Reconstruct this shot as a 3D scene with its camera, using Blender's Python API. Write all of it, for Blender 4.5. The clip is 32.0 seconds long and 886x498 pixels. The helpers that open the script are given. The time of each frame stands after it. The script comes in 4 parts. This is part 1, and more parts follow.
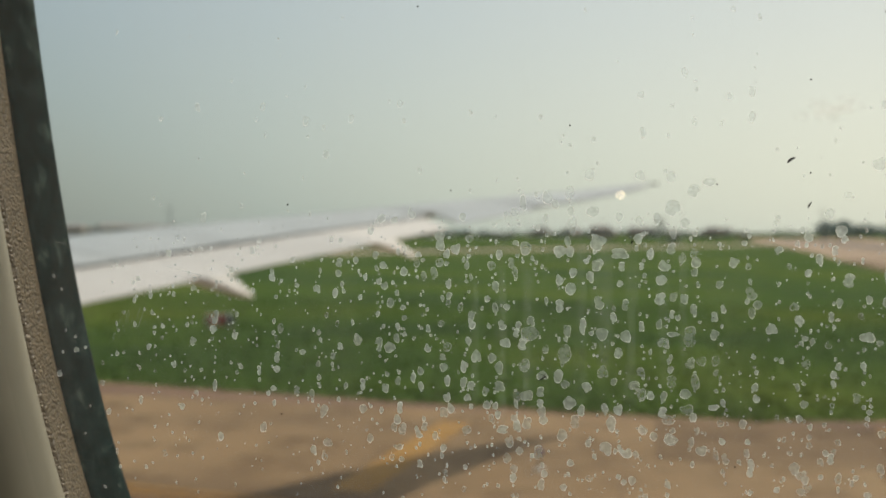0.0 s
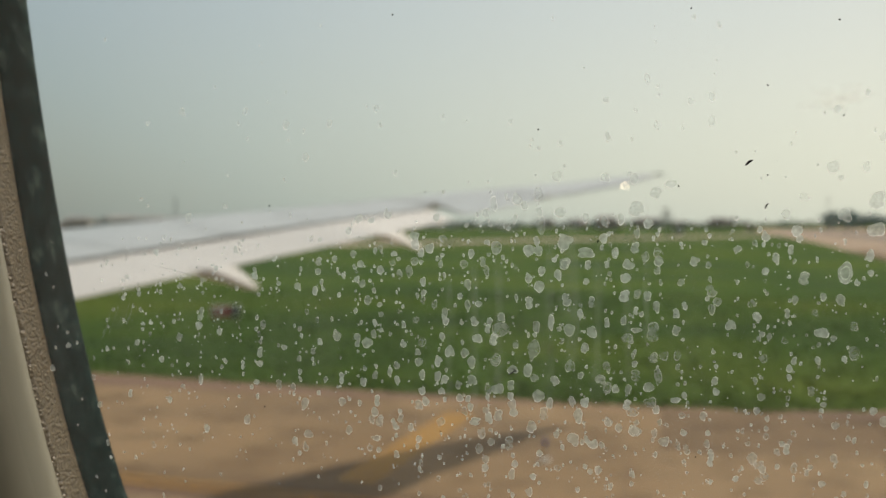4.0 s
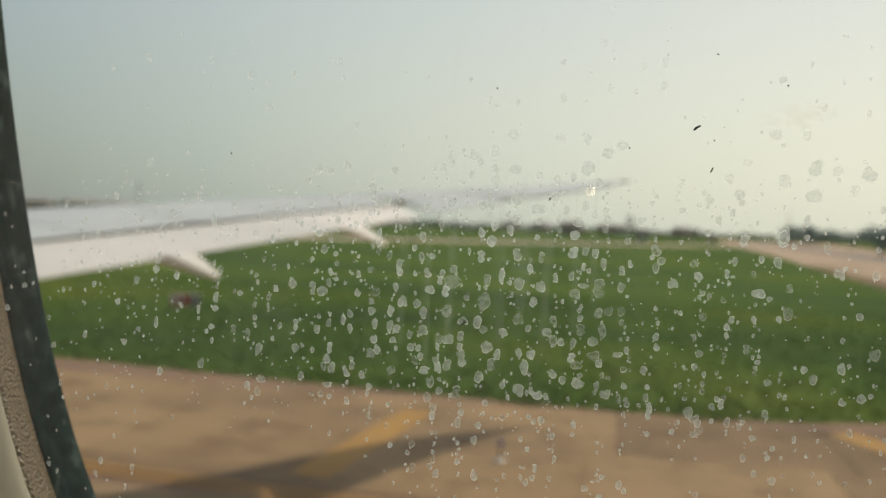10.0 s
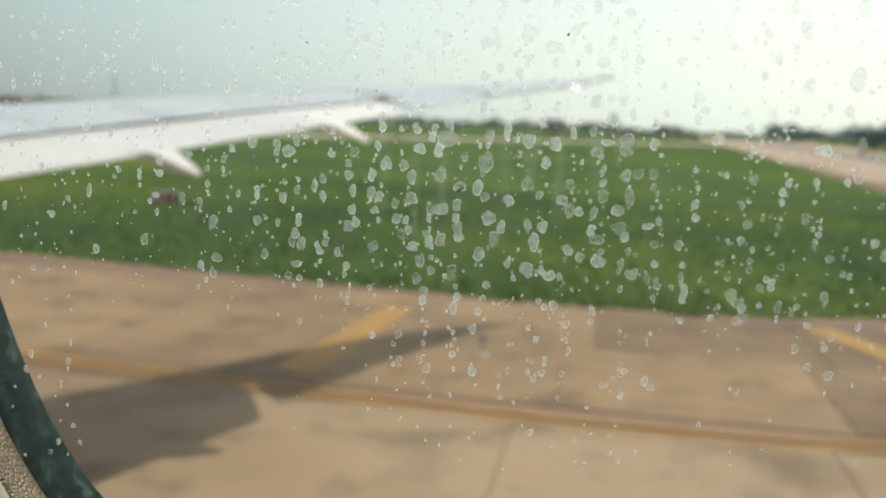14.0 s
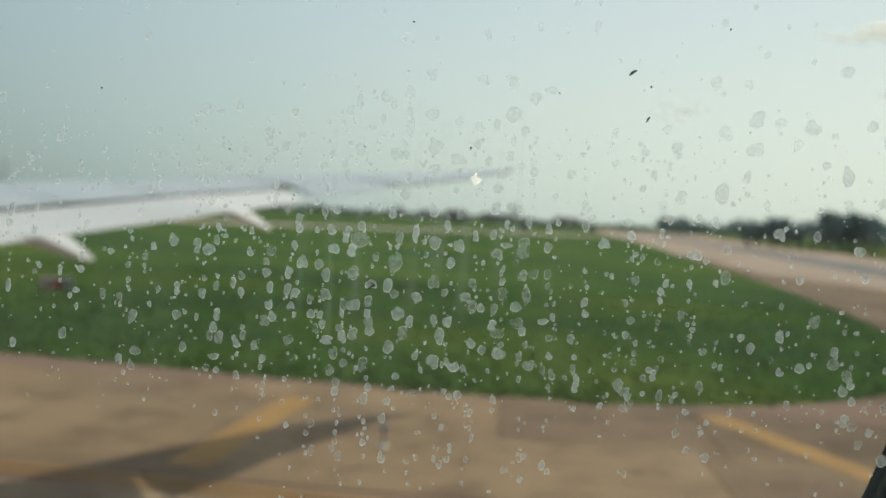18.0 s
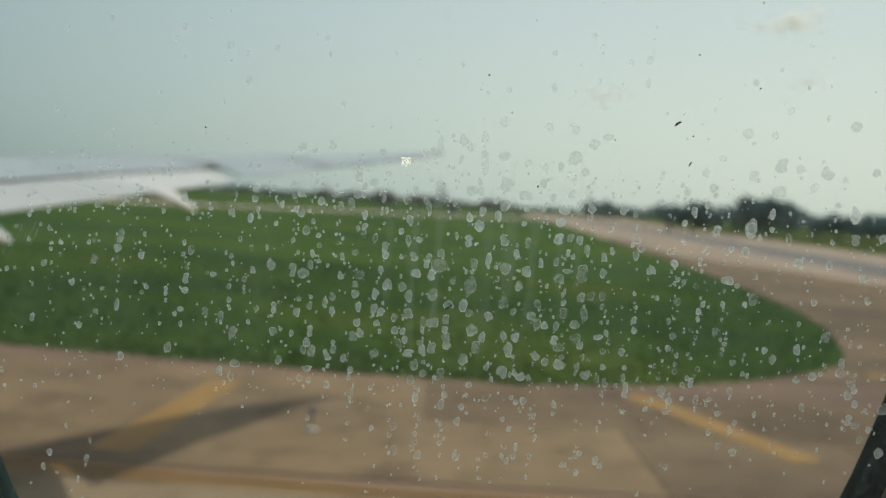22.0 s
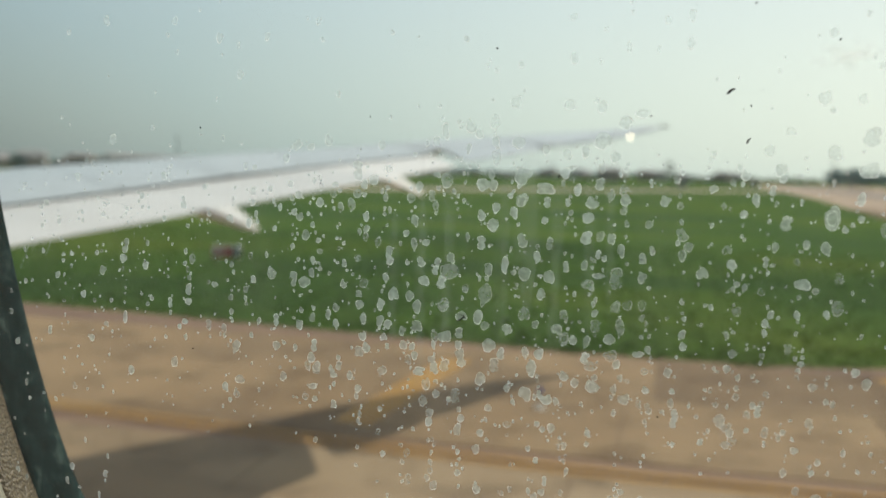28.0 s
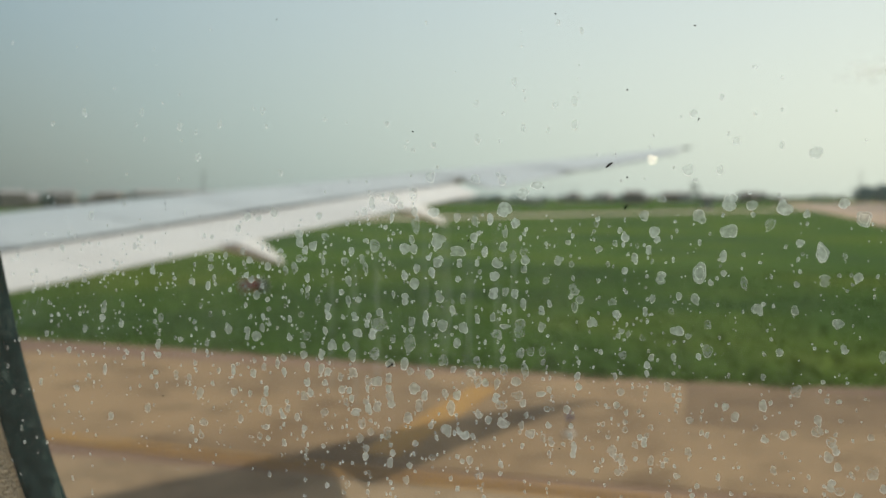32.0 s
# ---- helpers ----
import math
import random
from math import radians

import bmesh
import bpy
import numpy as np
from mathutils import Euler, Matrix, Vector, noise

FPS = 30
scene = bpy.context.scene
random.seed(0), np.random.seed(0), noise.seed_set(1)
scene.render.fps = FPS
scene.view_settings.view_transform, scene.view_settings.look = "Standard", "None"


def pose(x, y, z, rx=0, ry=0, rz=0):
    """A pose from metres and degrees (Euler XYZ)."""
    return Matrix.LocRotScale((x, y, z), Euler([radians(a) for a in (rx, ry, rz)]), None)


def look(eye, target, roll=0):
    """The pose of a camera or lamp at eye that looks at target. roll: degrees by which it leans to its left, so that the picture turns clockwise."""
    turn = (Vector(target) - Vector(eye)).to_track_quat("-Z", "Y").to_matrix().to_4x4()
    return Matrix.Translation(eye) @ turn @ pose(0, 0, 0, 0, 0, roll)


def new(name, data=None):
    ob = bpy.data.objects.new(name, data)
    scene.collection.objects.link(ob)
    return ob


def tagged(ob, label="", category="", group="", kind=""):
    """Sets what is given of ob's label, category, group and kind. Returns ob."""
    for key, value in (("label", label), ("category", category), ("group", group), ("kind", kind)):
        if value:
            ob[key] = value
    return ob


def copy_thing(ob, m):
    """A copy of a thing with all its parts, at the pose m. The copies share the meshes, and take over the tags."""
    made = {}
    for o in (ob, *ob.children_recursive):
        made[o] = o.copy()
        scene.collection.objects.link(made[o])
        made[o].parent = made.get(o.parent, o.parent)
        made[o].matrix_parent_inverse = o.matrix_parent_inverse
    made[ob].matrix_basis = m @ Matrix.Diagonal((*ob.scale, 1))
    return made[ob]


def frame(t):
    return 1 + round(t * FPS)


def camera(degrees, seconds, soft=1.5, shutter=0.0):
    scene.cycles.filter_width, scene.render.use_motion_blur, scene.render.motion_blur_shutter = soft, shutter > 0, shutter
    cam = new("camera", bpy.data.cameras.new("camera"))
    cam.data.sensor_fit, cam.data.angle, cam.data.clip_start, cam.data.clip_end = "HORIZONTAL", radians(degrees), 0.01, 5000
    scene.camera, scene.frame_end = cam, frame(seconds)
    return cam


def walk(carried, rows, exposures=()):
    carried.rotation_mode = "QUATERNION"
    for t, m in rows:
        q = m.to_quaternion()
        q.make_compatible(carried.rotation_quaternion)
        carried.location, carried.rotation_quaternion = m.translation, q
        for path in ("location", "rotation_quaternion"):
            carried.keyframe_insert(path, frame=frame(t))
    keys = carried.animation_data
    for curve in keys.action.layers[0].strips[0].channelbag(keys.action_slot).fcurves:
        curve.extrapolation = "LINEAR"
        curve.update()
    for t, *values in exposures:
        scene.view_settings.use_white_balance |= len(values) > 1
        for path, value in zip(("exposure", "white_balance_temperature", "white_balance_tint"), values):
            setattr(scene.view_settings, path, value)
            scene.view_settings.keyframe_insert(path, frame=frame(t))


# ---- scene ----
# Plan: x runs aft along the aircraft, y outboard from the window pane, z up from the pavement.
cam = camera(52.4, 32.0, soft=1.5)
cam.data.dof.use_dof = True
cam.data.dof.focus_distance = 0.205
cam.data.dof.aperture_fstop = 16.0

# seconds, eye x y z, yaw, pitch, roll
PATH = [
    (0, -0.0160, -0.1959, 5.4960, 13.34, -1.03, -0.05),
    (1, -0.0119, -0.1944, 5.4973, 13.57, -1.08, -0.51),
    (2, -0.0149, -0.1956, 5.4961, 13.68, -1.04, 0.07),
    (3, -0.0149, -0.1883, 5.4953, 13.87, -0.94, -0.05),
    (4, -0.0073, -0.2021, 5.4980, 13.66, -1.59, -0.21),
    (4.5, -0.0050, -0.2000, 5.4970, 13.20, -2.02, -0.30),
    (6.5, -0.0139, -0.2059, 5.4854, 10.98, -2.27, 2.14),
    (7, -0.0028, -0.2185, 5.4879, 11.27, -1.81, 2.15),
    (8, -0.0049, -0.2151, 5.4862, 12.08, -1.23, 1.74),
    (9, -0.0018, -0.2220, 5.4867, 12.32, -1.43, 2.02),
    (10, -0.0038, -0.2072, 5.4876, 11.41, -1.66, 2.31),
    (11, -0.0083, -0.2052, 5.4852, 10.18, -1.77, 2.99),
    (12, -0.0139, -0.1959, 5.4830, 9.75, -2.99, 3.10),
    (12.5, -0.0236, -0.1894, 5.4770, 9.62, -4.56, 2.90),
    (13, -0.0135, -0.1912, 5.4784, 9.76, -6.14, 2.56),
    (13.5, -0.0153, -0.1803, 5.4757, 9.86, -7.73, 2.14),
    (14, -0.0126, -0.1716, 5.4773, 10.03, -8.10, 2.48),
    (14.5, -0.0101, -0.1803, 5.4787, 10.27, -7.41, 2.66),
    (15, -0.0075, -0.1915, 5.4808, 10.42, -5.90, 2.38),
    (15.5, -0.0045, -0.1914, 5.4841, 10.62, -4.08, 2.44),
    (17.5, -0.0054, -0.1848, 5.4839, 7.18, -1.83, 2.50),
    (18, -0.0124, -0.1852, 5.4801, 4.09, -2.17, 3.32),
    (18.5, -0.0420, -0.1923, 5.4745, 0.91, -2.19, 4.14),
    (19, -0.0792, -0.2293, 5.4815, -2.92, -1.95, 4.75),
    (19.5, -0.0822, -0.2472, 5.4838, -5.73, -1.21, 5.03),
    (20, -0.0964, -0.2674, 5.4829, -7.32, -0.51, 5.27),
    (20.5, -0.1053, -0.2622, 5.4761, -7.97, -0.39, 5.32),
    (21, -0.1012, -0.2556, 5.4745, -7.67, -0.61, 5.72),
    (21.5, -0.0707, -0.2389, 5.4824, -5.42, -1.63, 5.21),
    (22, -0.0443, -0.2121, 5.4891, -0.56, -3.03, 3.82),
    (22.5, -0.0029, -0.2054, 5.4946, 4.87, -4.41, 1.59),
    (23, 0.0090, -0.1960, 5.5075, 9.57, -4.86, -0.07),
    (23.5, 0.0174, -0.1854, 5.5120, 12.02, -4.40, -0.63),
    (24, 0.0149, -0.1915, 5.5114, 12.61, -3.67, -0.66),
    (24.5, 0.0131, -0.1890, 5.5102, 12.55, -2.96, -0.27),
    (26.5, 0.0089, -0.1796, 5.5047, 12.76, -3.63, -0.11),
    (27, 0.0120, -0.1755, 5.5020, 13.22, -4.34, 0.30),
    (27.5, 0.0081, -0.1767, 5.4990, 13.60, -4.89, 1.19),
    (28, -0.0006, -0.1798, 5.4946, 13.72, -4.98, 1.43),
    (28.5, -0.0025, -0.1709, 5.4940, 13.98, -4.81, 1.84),
    (29, 0.0025, -0.1777, 5.4960, 14.47, -4.29, 1.65),
    (29.5, 0.0144, -0.2099, 5.4984, 14.73, -3.74, 0.97),
    (30, 0.0272, -0.2187, 5.5030, 15.85, -2.96, 1.06),
    (30.5, 0.0279, -0.2249, 5.5024, 16.27, -2.40, -0.03),
    (31, 0.0275, -0.2270, 5.5021, 16.23, -2.46, 0.03),
    (31.5, 0.0234, -0.2196, 5.5014, 15.51, -2.79, -0.15),
    (32, 0.0277, -0.2004, 5.5037, 15.35, -3.23, -0.20),
]


def aim(x, y, z, yaw, pitch, roll):
    a, b = radians(yaw), radians(pitch)
    way = Vector((-math.sin(a) * math.cos(b), math.cos(a) * math.cos(b), math.sin(b)))
    return look((x, y, z), Vector((x, y, z)) + way * 2, roll)


# seconds, stops, kelvin, tint
EXPOSURES = [(0, -0.15, 7130, 13), (4.5, -0.13, 7180, 14), (7, -0.07, 7280, 14), (8, -0.13, 7330, 14), (9, -0.08, 7330, 14), (11, -0.09, 7280, 13), (12, -0.15, 6700, 11), (13, 0.13, 6650, 10), (14, 0.35, 6650, 10), (15, 0.33, 6550, 9), (17.5, -0.06, 6400, 7), (18, -0.16, 6400, 7),
             (19, -0.1, 6400, 7), (20, -0.4, 6300, 5), (21.3, -0.62, 6250, 4), (22.2, -0.22, 6400, 6), (23, 0.11, 6500, 7), (24, 0.07, 6500, 7), (27, 0.01, 6500, 7), (28, 0.07, 6550, 8), (29, 0.07, 6550, 8), (30, -0.05, 6550, 8), (31, -0.15, 6600, 9), (32, -0.05, 6700, 9)]
walk(cam, [(r[0], aim(*r[1:])) for r in PATH], EXPOSURES)

# ---------- sky and sun ----------
SUN = Vector((2.2, 3.4, 6.95)).normalized()
HAZE = (1.35, 9.3)
world = bpy.data.worlds.new("hazy_sky")
scene.world = world
world.use_nodes = True
wn = world.node_tree
wn.nodes.clear()
sky = wn.nodes.new("ShaderNodeTexSky")
sky.sky_type = "NISHITA"
sky.sun_disc = False
sky.sun_elevation = math.asin(SUN.z)
sky.sun_rotation = math.atan2(SUN.x, SUN.y)
sky.air_density, sky.dust_density, sky.ozone_density = 1.0, 1.6, 1.0
bg = wn.nodes.new("ShaderNodeBackground")
bg.inputs["Strength"].default_value = 0.13
wout = wn.nodes.new("ShaderNodeOutputWorld")
# humid haze: pale towards the horizon and towards the sun's side
wtc = wn.nodes.new("ShaderNodeTexCoord")
wsep = wn.nodes.new("ShaderNodeSeparateXYZ")
wn.links.new(wtc.outputs["Generated"], wsep.inputs[0])
wrise = wn.nodes.new("ShaderNodeMapRange")
wrise.interpolation_type = "SMOOTHSTEP"
for key, v in (("From Min", 0.0), ("From Max", 0.75), ("To Min", 0.94), ("To Max", 0.30)):
    wrise.inputs[key].default_value = v
wn.links.new(wsep.outputs["Z"], wrise.inputs["Value"])
wdot = wn.nodes.new("ShaderNodeVectorMath")
wdot.operation = "DOT_PRODUCT"
wdot.inputs[1].default_value = tuple(SUN)
wn.links.new(wtc.outputs["Generated"], wdot.inputs[0])
wglow = wn.nodes.new("ShaderNodeMapRange")
for key, v in (("From Min", 0.1), ("From Max", 0.85), ("To Min", HAZE[0]), ("To Max", HAZE[1])):
    wglow.inputs[key].default_value = v
wn.links.new(wdot.outputs["Value"], wglow.inputs["Value"])
whaze = wn.nodes.new("ShaderNodeVectorMath")
whaze.operation = "SCALE"
wtone = wn.nodes.new("ShaderNodeValToRGB")
wtone.color_ramp.elements[0].position, wtone.color_ramp.elements[0].color = 0.30, (0.75, 0.985, 1.07, 1)
wtone.color_ramp.elements[1].position, wtone.color_ramp.elements[1].color = 0.68, (0.95, 1.0, 0.92, 1)
wn.links.new(wdot.outputs["Value"], wtone.inputs["Fac"])
wn.links.new(wtone.outputs["Color"], whaze.inputs[0])
wn.links.new(wglow.outputs[0], whaze.inputs["Scale"])
wmix = wn.nodes.new("ShaderNodeMix")
wmix.data_type = "RGBA"
wn.links.new(wrise.outputs[0], wmix.inputs[0])
wn.links.new(sky.outputs[0], wmix.inputs[6])
wn.links.new(whaze.outputs[0], wmix.inputs[7])
# thick warm air near the ground, clearer and cooler higher up
wband = wn.nodes.new("ShaderNodeValToRGB")
wband.color_ramp.interpolation = "EASE"
wband.color_ramp.elements[0].position, wband.color_ramp.elements[0].color = 0.0, (1.28, 1.19, 1.07, 1)
wband.color_ramp.elements[1].position, wband.color_ramp.elements[1].color = 0.30, (0.90, 0.93, 0.97, 1)
wn.links.new(wsep.outputs["Z"], wband.inputs["Fac"])
wmul = wn.nodes.new("ShaderNodeVectorMath")
wmul.operation = "MULTIPLY"
wn.links.new(wmix.outputs[2], wmul.inputs[0])
wn.links.new(wband.outputs["Color"], wmul.inputs[1])
wn.links.new(wmul.outputs[0], bg.inputs[0])
wn.links.new(bg.outputs[0], wout.inputs[0])

sun = new("sun", bpy.data.lights.new("sun", "SUN"))
sun.data.energy, sun.data.angle, sun.data.color = 2.4, radians(1.0), (1.0, 0.93, 0.82)
sun.matrix_world = look((0, 0, 60), Vector((0, 0, 60)) - SUN)

# ---------- materials ----------


class Nodes:
    """A small wrapper that writes a node material."""

    def __init__(self, name, rough=0.6, metal=0.0, spec=0.5):
        self.m = bpy.data.materials.new(name)
        self.m.use_nodes = True
        self.t = self.m.node_tree
        self.b = self.t.nodes["Principled BSDF"]
        self.out = self.t.nodes["Material Output"]
        self.b.inputs["Roughness"].default_value = rough
        self.b.inputs["Metallic"].default_value = metal
        self.b.inputs["Specular IOR Level"].default_value = spec

    def node(self, kind, **kw):
        n = self.t.nodes.new(kind)
        for k, v in kw.items():
            n.inputs[k].default_value = v
        return n

    def link(self, a, b):
        self.t.links.new(a, b)

    def coords(self, scale=(1, 1, 1), world_space=False):
        m = self.node("ShaderNodeMapping", Scale=scale)
        if world_space:
            g = self.node("ShaderNodeNewGeometry")
            self.link(g.outputs["Position"], m.inputs["Vector"])
        else:
            c = self.node("ShaderNodeTexCoord")
            self.link(c.outputs["Object"], m.inputs["Vector"])
        return m.outputs["Vector"]

    def noise(self, scale, detail=4.0, rough=0.55, stretch=(1, 1, 1), world_space=True, distort=0.0):
        n = self.node("ShaderNodeTexNoise", Scale=scale, Detail=detail, Roughness=rough, Distortion=distort)
        self.link(self.coords(stretch, world_space), n.inputs["Vector"])
        return n.outputs["Fac"]

    def ramp(self, fac, stops):
        r = self.node("ShaderNodeValToRGB")
        e = r.color_ramp.elements
        while len(e) < len(stops):
            e.new(0.5)
        for el, (p, c) in zip(e, stops):
            el.position = p
            el.color = (*c, 1) if len(c) == 3 else c
        self.link(fac, r.inputs["Fac"])
        return r.outputs["Color"]

    def mix(self, fac, a, b, mode="MIX"):
        n = self.t.nodes.new("ShaderNodeMix")
        n.data_type, n.blend_type = "RGBA", mode
        for sock, v in ((n.inputs[0], fac), (n.inputs[6], a), (n.inputs[7], b)):
            if isinstance(v, (int, float)):
                sock.default_value = v
            elif isinstance(v, tuple):
                sock.default_value = (*v, 1)
            else:
                self.link(v, sock)
        return n.outputs[2]

    def color(self, c):
        if isinstance(c, tuple):
            self.b.inputs["Base Color"].default_value = (*c, 1)
        else:
            self.link(c, self.b.inputs["Base Color"])

    def bump(self, height, strength=0.3, dist=0.01):
        n = self.node("ShaderNodeBump", Strength=strength, Distance=dist)
        self.link(height, n.inputs["Height"])
        self.link(n.outputs[0], self.b.inputs["Normal"])

    def rough(self, fac, lo, hi):
        n = self.node("ShaderNodeMapRange")
        n.inputs["To Min"].default_value, n.inputs["To Max"].default_value = lo, hi
        self.link(fac, n.inputs["Value"])
        self.link(n.outputs[0], self.b.inputs["Roughness"])


def plain(name, c, rough=0.6, metal=0.0, vary=0.12, scale=6.0, bump=0.0):
    n = Nodes(name, rough, metal)
    f = n.noise(scale, 5)
    dark = tuple(v * (1 - vary) for v in c)
    lite = tuple(min(1, v * (1 + vary)) for v in c)
    n.color(n.ramp(f, [(0.3, dark), (0.7, lite)]))
    if bump:
        n.bump(n.noise(scale * 8, 3), bump, 0.005)
    return n.m


def concrete_material(name, tan):
    n = Nodes(name, 0.9, spec=0.2)
    big = n.noise(0.06, 4, 0.6, (1, 2.2, 1))
    mid = n.noise(0.5, 6, 0.65)
    fine = n.noise(30, 3, 0.6)
    base = n.ramp(big, [(0.32, (0.25, 0.175, 0.105)), (0.5, (0.34, 0.245, 0.147)), (0.68, (0.40, 0.30, 0.187))])
    if tan == 0.0:
        base = n.ramp(big, [(0.32, (0.18, 0.122, 0.070)), (0.5, (0.30, 0.20, 0.108)), (0.68, (0.37, 0.255, 0.137))])
    if tan == 0.5:
        base = n.ramp(big, [(0.32, (0.13, 0.088, 0.052)), (0.5, (0.215, 0.143, 0.08)), (0.68, (0.28, 0.19, 0.105))])
    stain = n.ramp(mid, [(0.36, (0.55, 0.52, 0.5)), (0.52, (1, 1, 1)), (0.7, (1.0, 0.96, 0.92))])
    c = n.mix(0.75, base, stain, "MULTIPLY")
    grain = n.ramp(fine, [(0.3, (0.85, 0.85, 0.85)), (0.7, (1, 1, 1))])
    c = n.mix(0.6, c, grain, "MULTIPLY")
    info = n.node("ShaderNodeObjectInfo")
    tint = n.ramp(info.outputs["Random"], [(0.0, (0.78, 0.76, 0.75)), (0.5, (0.97, 0.96, 0.95)), (1.0, (1, 1, 1))])
    c = n.mix(0.8, c, tint, "MULTIPLY")
    n.color(c)
    n.bump(fine, 0.25, 0.01)
    return n.m


def asphalt_material():
    n = Nodes("red_brown_asphalt", 0.9, spec=0.2)
    big = n.noise(0.09, 5, 0.62, (0.5, 2.5, 1))
    fine = n.noise(25, 3, 0.6)
    c = n.ramp(big, [(0.33, (0.105, 0.078, 0.06)), (0.49, (0.20, 0.124, 0.083)), (0.61, (0.30, 0.19, 0.115)), (0.75, (0.36, 0.24, 0.145))])
    c = n.mix(0.5, c, n.ramp(fine, [(0.3, (0.75, 0.75, 0.75)), (0.7, (1, 1, 1))]), "MULTIPLY")
    n.color(c)
    n.bump(fine, 0.35, 0.01)
    return n.m


def grass_material(name, k=1.0, tint=(1, 1, 1)):
    n = Nodes(name, 1.0, spec=0.04)
    n.b.inputs["Sheen Weight"].default_value = 0.12
    n.b.inputs["Sheen Roughness"].default_value = 0.45
    n.b.inputs["Sheen Tint"].default_value = (0.62, 0.80, 0.30, 1)
    big = n.noise(0.045, 4, 0.55, (0.7, 1.0, 1))
    soil = n.noise(0.11, 6, 0.7, (0.6, 1.3, 1))
    mid = n.noise(0.55, 6, 0.7)
    fine = n.noise(14, 4, 0.7)
    c = n.ramp(big, [(0.34, (0.024 * k, 0.074 * k, 0.019 * k)), (0.5, (0.064 * k, 0.134 * k, 0.014 * k)), (0.66, (0.138 * k, 0.190 * k, 0.019 * k))])
    c = n.mix(n.ramp(soil, [(0.61, (0, 0, 0)), (0.72, (0.55, 0.55, 0.55))]), c, (0.115, 0.10, 0.048))
    c = n.mix(0.7, c, n.ramp(mid, [(0.3, (0.62, 0.66, 0.6)), (0.6, (1, 1, 1))]), "MULTIPLY")
    c = n.mix(0.7, c, n.ramp(fine, [(0.3, (0.5, 0.55, 0.5)), (0.65, (1, 1, 1))]), "MULTIPLY")
    if tint != (1, 1, 1):
        c = n.mix(1.0, c, tint, "MULTIPLY")
    n.color(c)
    n.bump(n.noise(3, 6, 0.7), 0.9, 0.12)
    return n.m


def wing_paint(name, dull, clean):
    n = Nodes(name, 0.28, spec=0.5)
    f = n.noise(0.5, 5, 0.6, (0.6, 2, 1))
    g = n.noise(7, 4, 0.6)
    c = n.ramp(f, [(0.3, dull), (0.7, clean)])
    c = n.mix(0.35, c, n.ramp(g, [(0.35, (0.82, 0.8, 0.76)), (0.6, (1, 1, 1))]), "MULTIPLY")
    n.color(c)
    n.rough(g, 0.22, 0.42)
    return n.m


def yellow_paint():
    n = Nodes("worn_yellow_paint", 0.8, spec=0.25)
    w = n.noise(9, 6, 0.75)
    v = n.noise(0.8, 3)
    c = n.ramp(v, [(0.3, (0.32, 0.17, 0.04)), (0.7, (0.40, 0.22, 0.055))])
    n.color(n.mix(n.ramp(w, [(0.52, (0, 0, 0)), (0.68, (1, 1, 1))]), c, (0.33, 0.21, 0.13)))
    return n.m


def trim_material():
    n = Nodes("pebbled_beige_trim", 0.38, spec=0.5)
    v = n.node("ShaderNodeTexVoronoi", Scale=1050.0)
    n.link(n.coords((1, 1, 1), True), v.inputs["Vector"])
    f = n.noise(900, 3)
    # pebble tops lighter, creases darker: the creases' shade is in the colour
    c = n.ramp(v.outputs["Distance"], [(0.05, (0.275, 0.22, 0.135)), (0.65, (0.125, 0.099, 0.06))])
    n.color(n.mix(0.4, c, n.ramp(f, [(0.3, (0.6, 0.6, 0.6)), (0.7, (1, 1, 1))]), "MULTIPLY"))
    inv = n.node("ShaderNodeMath")
    inv.operation = "SUBTRACT"
    inv.inputs[0].default_value = 1.0
    n.link(v.outputs["Distance"], inv.inputs[1])
    n.bump(inv.outputs[0], 0.7, 0.001)
    return n.m


def seal_material():
    n = Nodes("dusty_dark_rubber", 0.85, spec=0.08)
    a = n.noise(230, 5, 0.7, (1, 1, 0.5))
    b = n.noise(500, 3)
    c = n.ramp(a, [(0.40, (0.004, 0.016, 0.0145)), (0.55, (0.012, 0.034, 0.031)), (0.70, (0.07, 0.115, 0.10))])
    n.color(n.mix(0.3, c, n.ramp(b, [(0.4, (0.6, 0.6, 0.6)), (0.7, (1, 1, 1))]), "MULTIPLY"))
    n.bump(b, 0.3, 0.0006)
    return n.m


